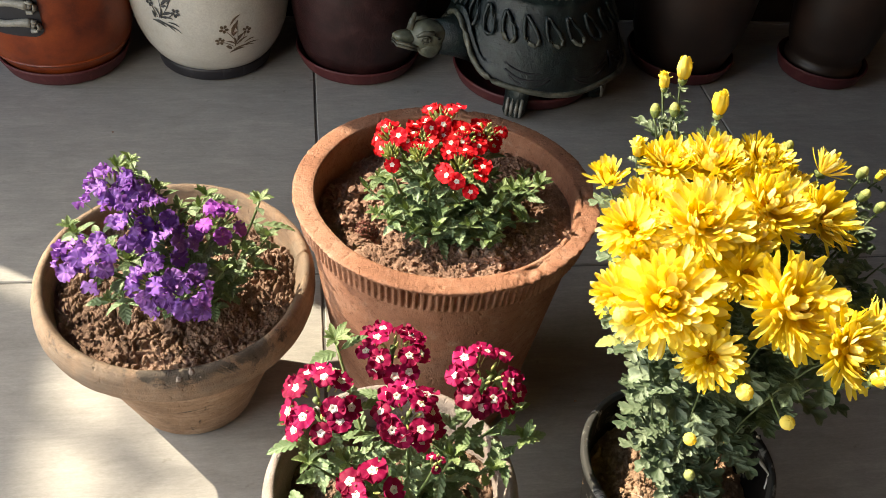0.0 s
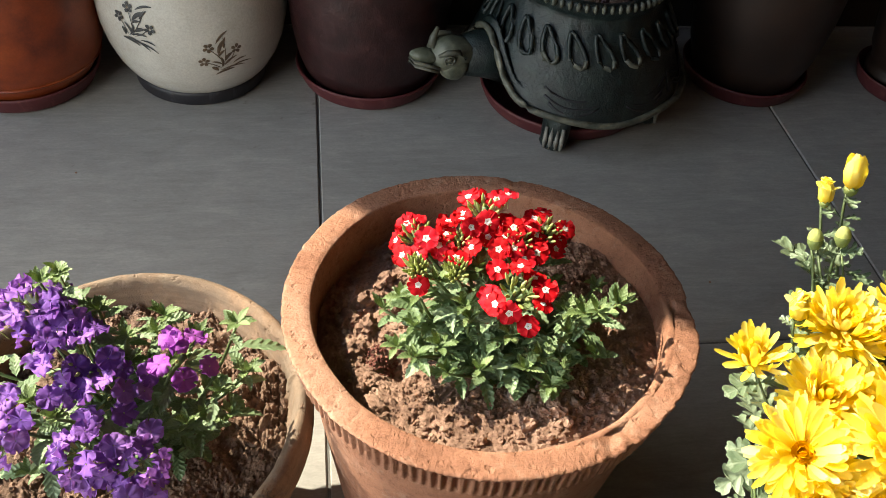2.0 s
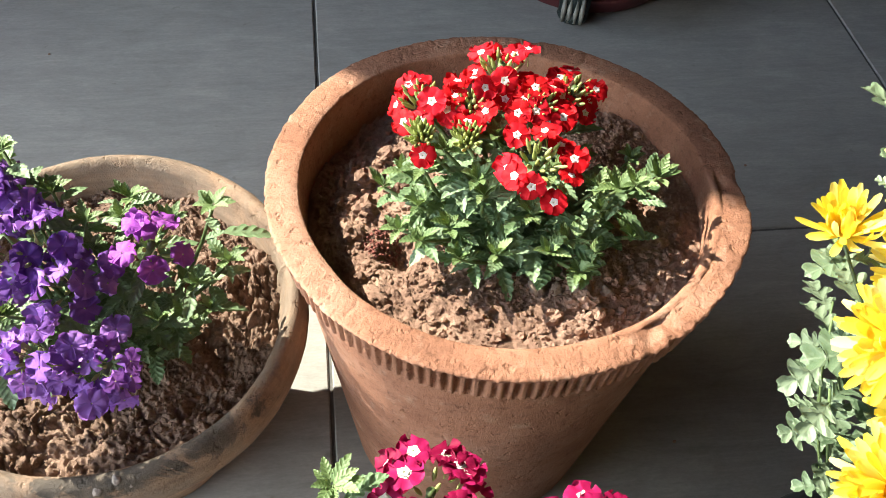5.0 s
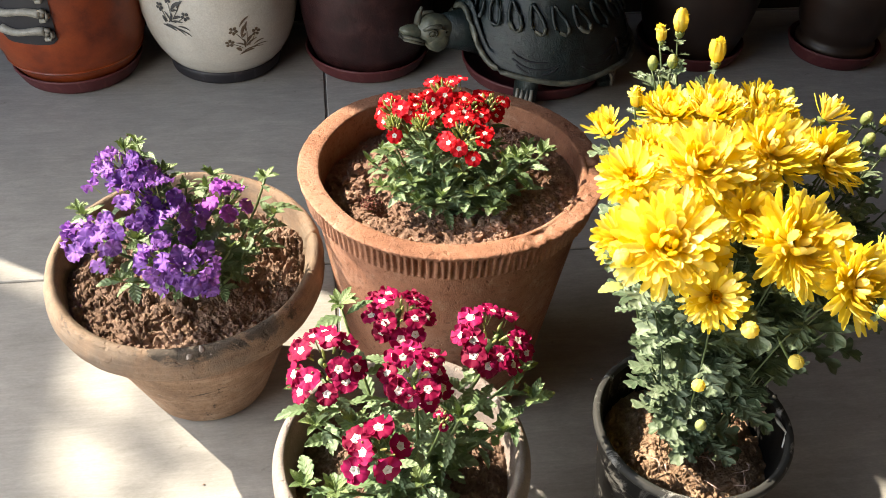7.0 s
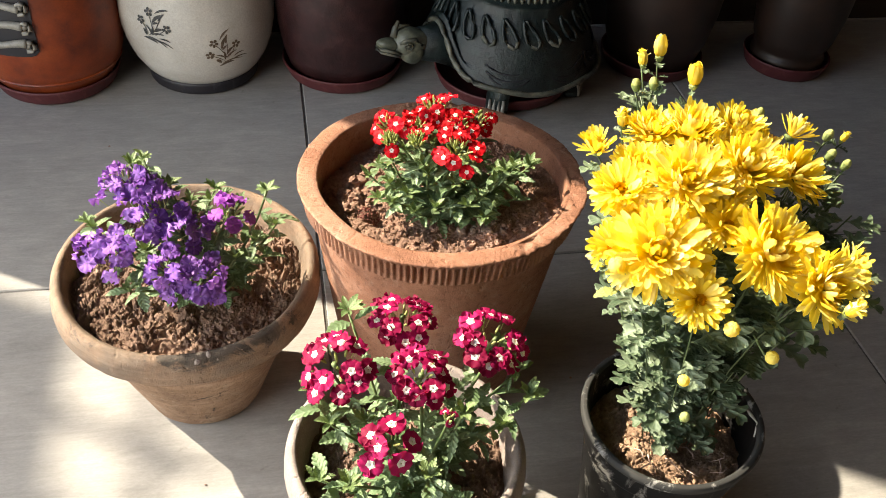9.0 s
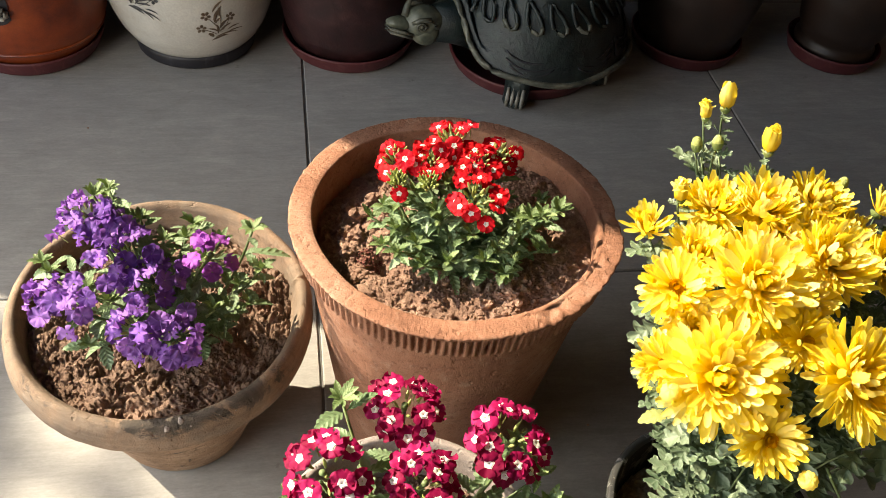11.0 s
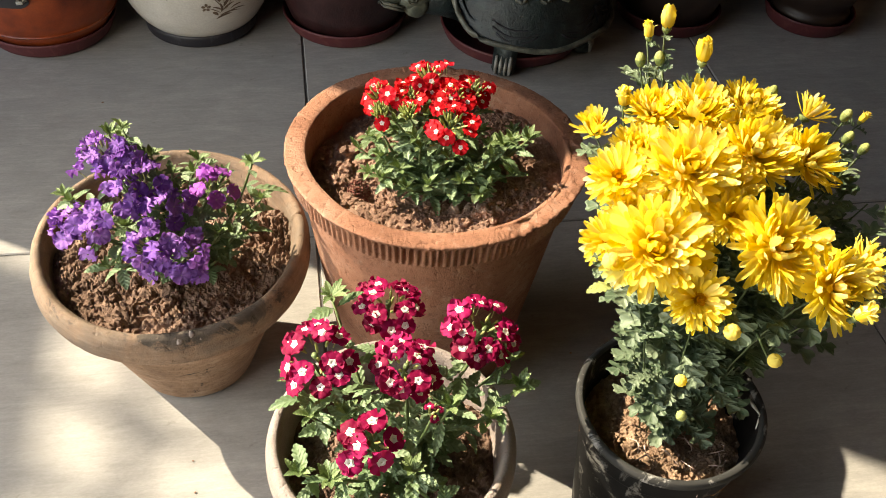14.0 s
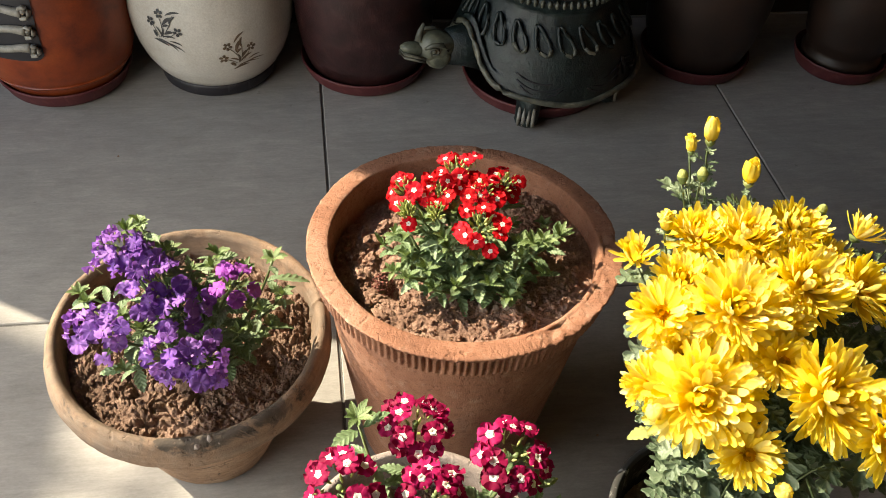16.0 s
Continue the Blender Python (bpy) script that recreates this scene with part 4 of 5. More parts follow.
# stalks growing out of the turtle's mouth
M_DUSK = leaf_material("dusky_purple_stalk", (0.10, 0.05, 0.06), (0.15, 0.08, 0.09), (0.22, 0.13, 0.14), (0.2, 0.1, 0.1), 0.1)
stalks = thing("planter_stalks", (T_AT[0], T_AT[1], 0.142), "short dusky purple stalks growing in the turtle planter", "plant")
rng = random.Random(44)
for k in range(9):
    a, d = k * 2.4, 0.02 + 0.035 * rng.random()
    foot = Vector((d * math.cos(a), d * math.sin(a), 0))
    top = foot * 1.15 + Vector((rng.uniform(-0.01, 0.01), rng.uniform(-0.01, 0.01), rng.uniform(0.05, 0.12)))
    piece("stalk", mesh_of("stalk", *tube([foot, foot.lerp(top, 0.5) + Vector((rng.uniform(-0.004, 0.004), 0.003, 0)), top], [0.0055, 0.005, 0.0035], 8), M_DUSK), stalks)
turned("soil", [(0.0, 0.004), (0.04, 0.006), (0.0785, 0.002)], M_SOIL, stalks, 48, None, "dark dry soil")


# ---- flowers and leaves, built once ----
def floret_mesh(name, mat, r, seed, eye=0.26, ruffle=0.0, fat=1.0):
    """Five notched petals round a pale eye on a short tube."""
    rng = random.Random(seed)
    vs, fs, ix = [], [], []
    for k in range(5):
        a0 = k * 2 * math.pi / 5 + rng.uniform(-0.08, 0.08)
        wide, tilt, twist = rng.uniform(0.90, 1.08), rng.uniform(-0.05, 0.22), rng.uniform(-0.12, 0.12)
        rows = [(0.08, 0.10), (eye + 0.05, 0.24), (0.52, 0.50), (0.76, 0.62), (0.93, 0.46), (1.01, 0.22)]
        o = len(vs)
        for f, w in rows:
            for s in (-1, -0.5, 0, 0.5, 1):
                x = f - (0.16 if f > 0.95 and s == 0 else 0.05 if f > 0.9 and s == 0 else 0) - 0.03 * abs(s) * (f > 0.7)
                y = s * w * wide * 0.62 * fat
                z = tilt * f - 0.30 * f * f * (0.5 + tilt) + 0.10 * (s * s) * f + twist * s * f + ruffle * f * f * math.sin(s * 4.5 + seed + k * 2)
                vs.append(((x * math.cos(a0) - y * math.sin(a0)) * r, (x * math.sin(a0) + y * math.cos(a0)) * r, z * r))
        for i in range(5):
            for j in range(4):
                fs.append((o + i * 5 + j, o + i * 5 + j + 1, o + i * 5 + 6 + j, o + i * 5 + 5 + j))
                ix.append(1 if i < 1 and eye > 0.15 else 0)
    o = len(vs)
    for i in range(5):
        a = i * 2 * math.pi / 5 + 0.6
        vs += [(eye * r * math.cos(a), eye * r * math.sin(a), 0.07 * r), (0.05 * r * math.cos(a), 0.05 * r * math.sin(a), 0.05 * r), (0.05 * r * math.cos(a), 0.05 * r * math.sin(a), -1.5 * r)]
    for i in range(5):
        j = (i + 1) % 5
        fs += [(o + 3 * i, o + 3 * j, o + 3 * j + 1, o + 3 * i + 1), (o + 3 * i + 1, o + 3 * j + 1, o + 3 * j + 2, o + 3 * i + 2)]
        ix += [1 if eye > 0.15 else 0, 2]
    return mesh_of(name, vs, fs, [mat, M_EYE, M_BUDGREEN], ix)


def verbena_leaf(name, seed, mat):
    """A scalloped, quilted leaf one unit long on a short stalk."""
    rng = random.Random(seed)
    n, teeth = 28, rng.choice((5.5, 6.0, 6.5))
    vs, fs = [], []
    droop, fold, wide = rng.uniform(0.05, 0.6), rng.uniform(0.05, 0.45), rng.uniform(0.155, 0.22)
    sway = rng.uniform(-0.06, 0.06)
    for i in range(n + 1):
        f = i / n
        body = max(0.0, math.sin(max(0.0, (f - 0.12) / 0.88) ** 0.72 * math.pi)) ** 0.8
        lobe = abs(math.sin((f - 0.12) * teeth * math.pi)) ** 0.6 if f > 0.12 else 0
        w = wide * body * (0.62 + 0.46 * lobe) + 0.014
        z = 0.14 * f - droop * f * f
        side = sway * math.sin(f * 3.1)
        quilt = 0.028 * (lobe - 0.45) * body
        for t in (-1, -0.55, 0, 0.55, 1):
            vs.append((f + 0.09 * abs(t) * body, t * w + side, z + fold * abs(t) * w - 0.10 * t * t * w + (quilt if 0 < abs(t) < 1 else -0.02 * (t == 0))))
    for i in range(n):
        for k in range(4):
            a = i * 5 + k
            fs.append((a, a + 1, a + 6, a + 5))
    return mesh_of(name, vs, fs, mat)


def mum_leaf(name, seed, mat):
    """A lobed chrysanthemum leaf one unit long, blunt and soft-edged."""
    rng = random.Random(seed)
    vs, fs = [], []
    outline = [(0.0, 0.03), (0.12, 0.04), (0.2, 0.17), (0.26, 0.31), (0.34, 0.33), (0.37, 0.2), (0.42, 0.09), (0.48, 0.22), (0.56, 0.40), (0.66, 0.39), (0.68, 0.21), (0.70, 0.11), (0.78, 0.2), (0.90, 0.22), (0.98, 0.12), (1.03, 0.0)]
    bend, fold = rng.uniform(0.1, 0.55), rng.uniform(0.05, 0.35)
    outline = [(x, w * rng.uniform(0.88, 1.12)) for x, w in outline]
    fine = []
    for a, b, c, d in zip(outline[:1] + outline, outline, outline[1:], outline[2:] + outline[-1:]):
        fine.append(b)
        fine.append(tuple((9 * (q + r) - p - t) / 16 for p, q, r, t in zip(a, b, c, d)))
    outline = fine + outline[-1:]
    for x, w in outline:
        z = 0.1 * x - bend * x * x
        for s in (-1, -0.5, 0, 0.5, 1):
            vs.append((x + 0.10 * abs(s) * (w > 0.15), s * w, z + fold * abs(s) * w + rng.uniform(-0.015, 0.015)))
    for i in range(len(outline) - 1):
        for j in range(4):
            a = i * 5 + j
            fs.append((a, a + 1, a + 6, a + 5))
    return mesh_of(name, vs, fs, mat)


def mum_flower(name, seed, layers, mat=None, cup=0.0):
    """A double chrysanthemum head of unit radius: rings of narrow cupped petals, shorter and steeper towards the middle."""
    rng = random.Random(seed)
    vs, fs = [], []
    for count, length, lift, base in layers:
        for k in range(count):
            a = (k + rng.uniform(-0.42, 0.42)) * 2 * math.pi / count + base
            L, up = length * rng.uniform(0.84, 1.08), lift + rng.uniform(-13, 13) * (0.35 if cup else 1)
            e, w, curl = radians(up), (0.13 if cup else 0.077) * rng.uniform(0.8, 1.2), rng.uniform(-0.1, 0.6) * (0.3 if cup else 1) + cup
            d, s = Vector((math.cos(a), math.sin(a), 0)), Vector((-math.sin(a), math.cos(a), 0))
            o = len(vs)
            for f, ww in ((0.08, 0.35), (0.35, 0.75), (0.65, 1.0), (0.88, 0.95), (1.0, 0.42)):
                ang = e + curl * (f - 0.5) * 1.6
                p = d * (L * f * math.cos(ang)) + Vector((0, 0, L * f * math.sin(ang) + 0.02))
                nrm = Vector((0, 0, 1)) * math.cos(ang) - d * math.sin(ang)
                for t in (-1, 0, 1):
                    vs.append(p + s * (t * w * ww) + nrm * (abs(t) * w * 0.45 * ww))
            for i in range(4):
                for j in range(2):
                    fs.append((o + i * 3 + j, o + i * 3 + j + 1, o + i * 3 + 4 + j, o + i * 3 + 3 + j))
    return mesh_of(name, vs, fs, mat or M_YELLOW)


def small_bud(name, mat, tip):
    """A plump bud of unit radius with a tip of folded petals."""
    vs, fs = lathe([(0.0, -1.0), (0.55, -0.9), (0.95, -0.3), (1.0, 0.1), (0.8, 0.55), (0.45, 0.9), (0.0, 1.0)], 10)
    return mesh_of(name, vs, fs, [mat, tip], [1 if (i % 6) > 2 else 0 for i in range(len(fs))])


V_LEAVES = [verbena_leaf("leaf", s, M_VLEAF) for s in range(8)]
V_TIPS = [verbena_leaf("tip_leaf", s + 20, M_VTIP) for s in range(4)]
M_LEAVES = [mum_leaf("leaf", s, M_MLEAF) for s in range(6)]
BUD = small_bud("bud", M_BUDGREEN, M_BUDGREEN)
GREEN_BUD = small_bud("bud", M_CUP, M_BUDGREEN)


def stem(parent, a, b, r=0.0014, sag=0.006, mat=None, seed=0):
    a, b = Vector(a), Vector(b)
    rng = random.Random(seed)
    mid = (a + b) / 2 + Vector((rng.uniform(-1, 1), rng.uniform(-1, 1), -0.3)) * sag
    pts = [a * (1 - f) ** 2 + mid * 2 * f * (1 - f) + b * f * f for f in (0, 0.2, 0.4, 0.6, 0.8, 1)]
    return piece("stem", mesh_of("stem", *tube(pts, [r * 1.2, r * 1.15, r, r, r * 0.9, r * 0.8], 7), mat or M_STEM), parent), pts


def flower_cluster(parent, at, lean, r, meshes, seed, rings=((0.35, 5), (0.95, 8)), buds=7, size=1.0, jitter=0.0012, flat=0.7, wild=0.3, splay=0.6):
    """A rounded verbena head: rings of florets round a middle of green buds."""
    rng = random.Random(seed)
    hub = new("flower_head")
    hub.parent = parent
    hub.empty_display_size = 0.01
    hub.matrix_basis = aim(at, lean, rng.random() * 6)
    for polar, count in rings:
        for k in range(count):
            a, p = (k + rng.uniform(-0.2, 0.2)) * 2 * math.pi / count + polar * 3, polar + rng.uniform(-0.13, 0.13)
            d = Vector((math.sin(p) * math.cos(a), math.sin(p) * math.sin(a), math.cos(p)))
            c = Vector((d.x * r, d.y * r, d.z * r * flat)) + Vector([rng.uniform(-1, 1) * jitter for _ in range(3)])
            face = Vector((d.x * splay + rng.uniform(-wild, wild), d.y * splay + rng.uniform(-wild, wild), 0.9)).normalized()
            piece("floret", rng.choice(meshes), hub, aim(c, face, rng.random() * 6) @ Matrix.Scale(size * rng.uniform(0.88, 1.1), 4))
    for k in range(buds):
        a, d = k * 2.4 + rng.uniform(-0.3, 0.3), r * 0.62 * math.sqrt((k + 0.5) / buds)
        p = Vector((d * math.cos(a), d * math.sin(a), r * 0.62 * flat - d * 0.25))
        piece("bud", BUD, hub, aim(p, (p.x * 75, p.y * 75, 1), 0) @ Matrix.Diagonal((0.0011, 0.0011, 0.0048 * rng.uniform(0.8, 1.2), 1)))
    vs, fs = joined([tube([(0, 0, -r * 0.9), (0, 0, 0), (0, 0, r * 0.35)], [0.0014, 0.0018, 0.0022], 8)])
    piece("calyx", mesh_of("calyx", vs, fs, M_STEM), hub)
    return hub


def leafy(parent, points, seed, per=5, length=(0.016, 0.027), meshes=None, up=0.5, name="leaf"):
    """Leaves in pairs along a stem."""
    rng = random.Random(seed)
    for i in range(per):
        f = (i + 0.6) / per
        k = min(int(f * (len(points) - 1)), len(points) - 2)
        p = points[k].lerp(points[k + 1], f * (len(points) - 1) - k)
        a = rng.random() * 6.283 if i == 0 else a + 1.57 + rng.uniform(-0.4, 0.4)
        for s in (0, math.pi):
            h, L = a + s + rng.uniform(-0.3, 0.3), rng.uniform(*length) * (1 - 0.25 * abs(f - 0.55))
            d = Vector((math.cos(h), math.sin(h), rng.uniform(0.0, up)))
            y = Vector((0, 0, 1)).cross(d).normalized()
            x = d.normalized()
            m = Matrix((x, y, x.cross(y))).transposed().to_4x4()
            m = Matrix.Translation(p) @ m @ Matrix.Rotation(rng.uniform(-0.4, 0.4), 4, "X") @ Matrix.Scale(L, 4)
            piece(name, rng.choice(meshes or V_LEAVES), parent, m)


def verbena(at, label, heads, sprigs, meshes, seed, root, height, cluster, open_head=-1, in_bud=(), spread=0.8, nod=0.02, size=1.0):
    """at: the pot's place. heads: (x, y, z, head radius, floret set); sprigs: (x, y, z) tips with leaves alone."""
    ob = thing("verbena_plant", (at[0] + root[0], at[1] + root[1], height), label, "flower", "flowering plants")
    base = Vector((at[0] + root[0], at[1] + root[1], height))
    rng = random.Random(seed)
    for i, (x, y, z, r, which) in enumerate(heads):
        tip = Vector((x, y, z)) - base
        foot = Vector((rng.uniform(-0.012, 0.012), rng.uniform(-0.012, 0.012), -0.006))
        _, pts = stem(ob, foot, tip - Vector((0, 0, r * 0.5)), 0.0013, 0.012, None, seed + i)
        lean = Vector((tip.x * spread, tip.y * spread - nod, 0.075)).normalized()
        flower_cluster(ob, tip - lean * r * 0.5, lean, r, meshes[which], seed * 7 + i, *((((1.45, 1),), 30) if i in in_bud else (((0.5, 1), (1.15, 5)), 8, 1.04, 0.002, 0.55, 0.35, 0.55) if i == open_head and not in_bud else cluster))
        leafy(ob, pts[:5], seed * 13 + i, 7, (0.015 * size, 0.026 * size))
    for i, (x, y, z) in enumerate(sprigs):
        tip = Vector((x, y, z)) - base
        foot = Vector((rng.uniform(-0.015, 0.015), rng.uniform(-0.015, 0.015), -0.006))
        _, pts = stem(ob, foot, tip, 0.0012, 0.012, None, seed + 40 + i)
        leafy(ob, pts, seed * 17 + i, 7, (0.013 * size, 0.024 * size))
        for k in range(9):
            a = k * 2.4
            piece("tip_leaf", V_TIPS[k % 4], ob, Matrix.Translation(pts[-1]) @ pose(0, 0, 0, 0, -rng.uniform(25, 75), math.degrees(a)) @ Matrix.Scale(rng.uniform(0.007, 0.012) * size, 4))
    return ob


RED = [floret_mesh("floret", M_RED, 0.0075, s, 0.21, 0.22, 1.5) for s in range(4)]
MAG = [floret_mesh("floret", M_MAG, 0.0088, s + 10, 0.27, 0.24, 1.6) for s in range(4)]
PUR = [floret_mesh("floret", M_PUR, 0.0076, s + 20, 0.10, 0.38, 1.6) for s in range(4)]
LIL = [floret_mesh("floret", M_LILAC, 0.0072, s + 30, 0.10, 0.34, 1.6) for s in range(4)]

verbena(C_AT, "red verbena with white-eyed florets and toothed green leaves",
        [(-0.143, 0.950, 0.306, 0.0145, 0), (-0.100, 0.960, 0.316, 0.0165, 0), (-0.062, 0.950, 0.307, 0.0135, 0), (-0.092, 0.892, 0.314, 0.0165, 0), (-0.146, 0.919, 0.308, 0.0105, 0), (-0.124, 0.912, 0.311, 0.0105, 0), (-0.083, 0.938, 0.310, 0.0120, 0), (-0.118, 0.944, 0.306, 0.0110, 0)],
        [(-0.143, 0.918, 0.284), (-0.133, 0.918, 0.296), (-0.040, 0.898, 0.286), (-0.132, 0.895, 0.265), (-0.085, 0.876, 0.264), (-0.055, 0.908, 0.274), (-0.146, 0.908, 0.268), (-0.118, 0.905, 0.288), (-0.105, 0.930, 0.292), (-0.108, 0.945, 0.298), (-0.122, 0.936, 0.294), (-0.086, 0.928, 0.292),
         (-0.11, 0.880, 0.260), (-0.10, 0.93, 0.285), (-0.075, 0.88, 0.268), (-0.045, 0.915, 0.265),
         (-0.022, 0.912, 0.276), (-0.030, 0.932, 0.270), (-0.058, 0.936, 0.268), (-0.152, 0.925, 0.275), (-0.128, 0.882, 0.256), (-0.062, 0.878, 0.256), (-0.092, 0.892, 0.276), (-0.04, 0.885, 0.262), (-0.162, 0.926, 0.264), (-0.156, 0.902, 0.258), (-0.146, 0.890, 0.262), (-0.115, 0.900, 0.282), (-0.070, 0.868, 0.258), (-0.058, 0.890, 0.277), (-0.046, 0.902, 0.280), (-0.080, 0.905, 0.290)], [RED], 5, (0.005, -0.02), 0.231, (((0.85, 2), (1.35, 7)), 18, 0.96, 0.0035, 0.42, 0.42, 0.4), -1, (4, 5), 0.35, 0.03, 1.08)
verbena(F_AT, "magenta verbena with white-eyed florets in rounded heads",
        [(-0.210, 0.714, 0.264, 0.0225, 0), (-0.155, 0.762, 0.258, 0.0215, 0), (-0.090, 0.727, 0.262, 0.0250, 0), (-0.148, 0.710, 0.249, 0.0190, 0), (-0.180, 0.649, 0.252, 0.0165, 0)],
        [(-0.195, 0.765, 0.262), (-0.075, 0.715, 0.236), (-0.215, 0.690, 0.228), (-0.205, 0.655, 0.205), (-0.225, 0.665, 0.200), (-0.12, 0.690, 0.225),
         (-0.150, 0.655, 0.205), (-0.225, 0.715, 0.235), (-0.19, 0.69, 0.225), (-0.085, 0.735, 0.245), (-0.07, 0.70, 0.225), (-0.09, 0.69, 0.205), (-0.123, 0.622, 0.193)], [MAG], 8, (0.0, -0.01), 0.150, (((0.72, 4), (1.22, 9)), 9, 0.94, 0.0018, 0.5, 0.3, 0.5), 4, (), 0.35, 0.035, 1.22)
verbena(L_AT, "violet verbena with dense heads leaning over the rim",
        [(-0.374, 0.945, 0.264, 0.021, 0), (-0.358, 0.928, 0.260, 0.019, 0), (-0.340, 0.909, 0.252, 0.021, 0), (-0.375, 0.876, 0.244, 0.020, 0), (-0.322, 0.895, 0.240, 0.019, 0), (-0.333, 0.853, 0.230, 0.018, 0),
         (-0.302, 0.852, 0.222, 0.016, 0), (-0.279, 0.909, 0.250, 0.0165, 1), (-0.392, 0.884, 0.236, 0.011, 0)],
        [(-0.352, 0.955, 0.274), (-0.362, 0.950, 0.272), (-0.250, 0.930, 0.252), (-0.295, 0.945, 0.245), (-0.245, 0.915, 0.225), (-0.366, 0.864, 0.206), (-0.28, 0.885, 0.215), (-0.40, 0.92, 0.235), (-0.315, 0.93, 0.245), (-0.350, 0.882, 0.232), (-0.366, 0.895, 0.232), (-0.356, 0.958, 0.262), (-0.312, 0.872, 0.218), (-0.392, 0.905, 0.240), (-0.300, 0.938, 0.238), (-0.285, 0.922, 0.230), (-0.312, 0.918, 0.236), (-0.262, 0.906, 0.218), (-0.332, 0.945, 0.252), (-0.298, 0.890, 0.208), (-0.256, 0.898, 0.206), (-0.275, 0.938, 0.232),
         (-0.27, 0.895, 0.205)], [PUR, LIL], 12, (0.01, -0.02), 0.154, (((0.45, 3), (1.0, 6), (1.4, 3)), 7, 0.98, 0.006, 0.8, 0.7, 0.9), 7, size=1.05)

piece("leaf", verbena_leaf("leaf", 4, M_VLEAF), bpy.data.objects["verbena_plant.002"], Matrix.Translation(Vector((-0.256, 0.950, 0.208)) - Vector((L_AT[0] + 0.01, L_AT[1] - 0.02, 0.154))) @ pose(0, 0, 0, -15, 18, 12) @ Matrix.Scale(0.036, 4), "large dark drooping leaf")
flower_cluster(bpy.data.objects["verbena_plant.001"], Vector((-0.135, 0.675, 0.240)) - Vector((F_AT[0], F_AT[1] - 0.01, 0.150)), (0.1, -0.3, 1), 0.006, MAG, 5, ((0.9, 3),), 5, 0.4)
stem(bpy.data.objects["verbena_plant.001"], (0.0, 0.0, -0.006), Vector((-0.135, 0.675, 0.236)) - Vector((F_AT[0], F_AT[1] - 0.01, 0.150)), 0.0011, 0.008, None, 77)
# small pebbles and a dried flower head lying on the soil of the large pot
M_PEBBLE = blotched("grey_brown_pebble", (0.12, 0.082, 0.062), (0.19, 0.135, 0.103), (0.28, 0.21, 0.165), 140, 0.9, 0.6, 0.0008)
for k, (x, y, r) in enumerate(((-0.066, 0.871, 0.0058), (-0.077, 0.873, 0.0040), (-0.087, 0.876, 0.0046), (-0.052, 0.868, 0.0036), (-0.072, 0.882, 0.0038), (-0.057, 0.880, 0.0032))):
    z = soil_c(x - C_AT[0], y - C_AT[1])
    tagged(new("pebble", mesh_of("pebble", *moved(blob(r, k + 3, 0.45, 3, (1, 0.85, 0.75)), pose(x, y, z + r * 0.2, 0, 0, k * 50)), M_PEBBLE)), "small rounded grey-brown pebble lying on the soil", "stone", "pebbles on the soil")
M_DRIED = blotched("dried_red_petals", (0.10, 0.028, 0.022), (0.17, 0.055, 0.042), (0.25, 0.10, 0.075), 160, 0.9, 0.5)
rng = random.Random(17)
cx, cy = -0.163, 0.917
bits = []
for k in range(190):
    d, a = 0.010 * math.sqrt(rng.random()), rng.random() * 6.283
    x, y, size = cx + d * math.cos(a), cy + d * math.sin(a) * 1.2, rng.uniform(0.0005, 0.0012)
    bits.append(crumb(size, k, 2, (0.8, 0.6), pose(x, y, soil_c(x - C_AT[0], y - C_AT[1]) + rng.uniform(0.0, 0.0035) * (1.2 - d / 0.010), rng.random() * 90, 0, rng.random() * 360)))
tagged(new("dried_flower_head", mesh_of("dried_flower_head", *joined(bits), M_DRIED)), "crumbled dried red flower head lying on the soil", "flower")

# ---- chrysanthemum ----
RINGS = [(24, 1.0, -14, 0.0), (28, 1.0, 0, 0.2), (28, 0.96, 13, 0.1), (26, 0.88, 26, 0.3), (22, 0.76, 39, 0.0), (18, 0.62, 51, 0.2), (14, 0.46, 64, 0.5), (9, 0.32, 77, 0.1)]
MUMS = [mum_flower("petals", s, RINGS) for s in range(4)]
OPEN = [mum_flower("petals", s + 9, RINGS[:4]) for s in range(2)]
HALF = mum_flower("petals", 20, [(13, 1.0, 54, 0), (11, 0.97, 60, 0.3), (8, 0.93, 70, 0.1), (5, 0.9, 82, 0.1)], None, 0.50)
CLOSED = mum_flower("petals", 22, [(13, 1.0, 55, 0), (10, 1.0, 61, 0.3), (7, 0.98, 71, 0.1), (4, 0.95, 84, 0.1)], None, 0.72)
SIDE = mum_flower("petals", 21, [(16, 1.0, 34, 0), (15, 0.95, 44, 0.3), (12, 0.85, 58, 0.1), (8, 0.7, 74, 0.1)])
GOLD = mum_flower("flower_centre", 30, [(22, 0.26, 25, 0), (16, 0.24, 50, 0.2), (10, 0.2, 75, 0.4)], M_GOLD)
CALYX_V, CALYX_F = lathe([(0.0, -0.16), (0.10, -0.14), (0.24, -0.02), (0.22, 0.03), (0.0, 0.02)], 12)
CALYX = mesh_of("calyx", CALYX_V, CALYX_F, M_CUP)
CUP = mesh_of("calyx", *lathe([(0.0, -0.12), (0.07, -0.10), (0.155, 0.0), (0.195, 0.10), (0.185, 0.16), (0.155, 0.09), (0.0, 0.05)], 14, lambda a, r, z: (r, z + 0.04 * math.cos(7 * a) * (z > 0.12))), M_CUP)

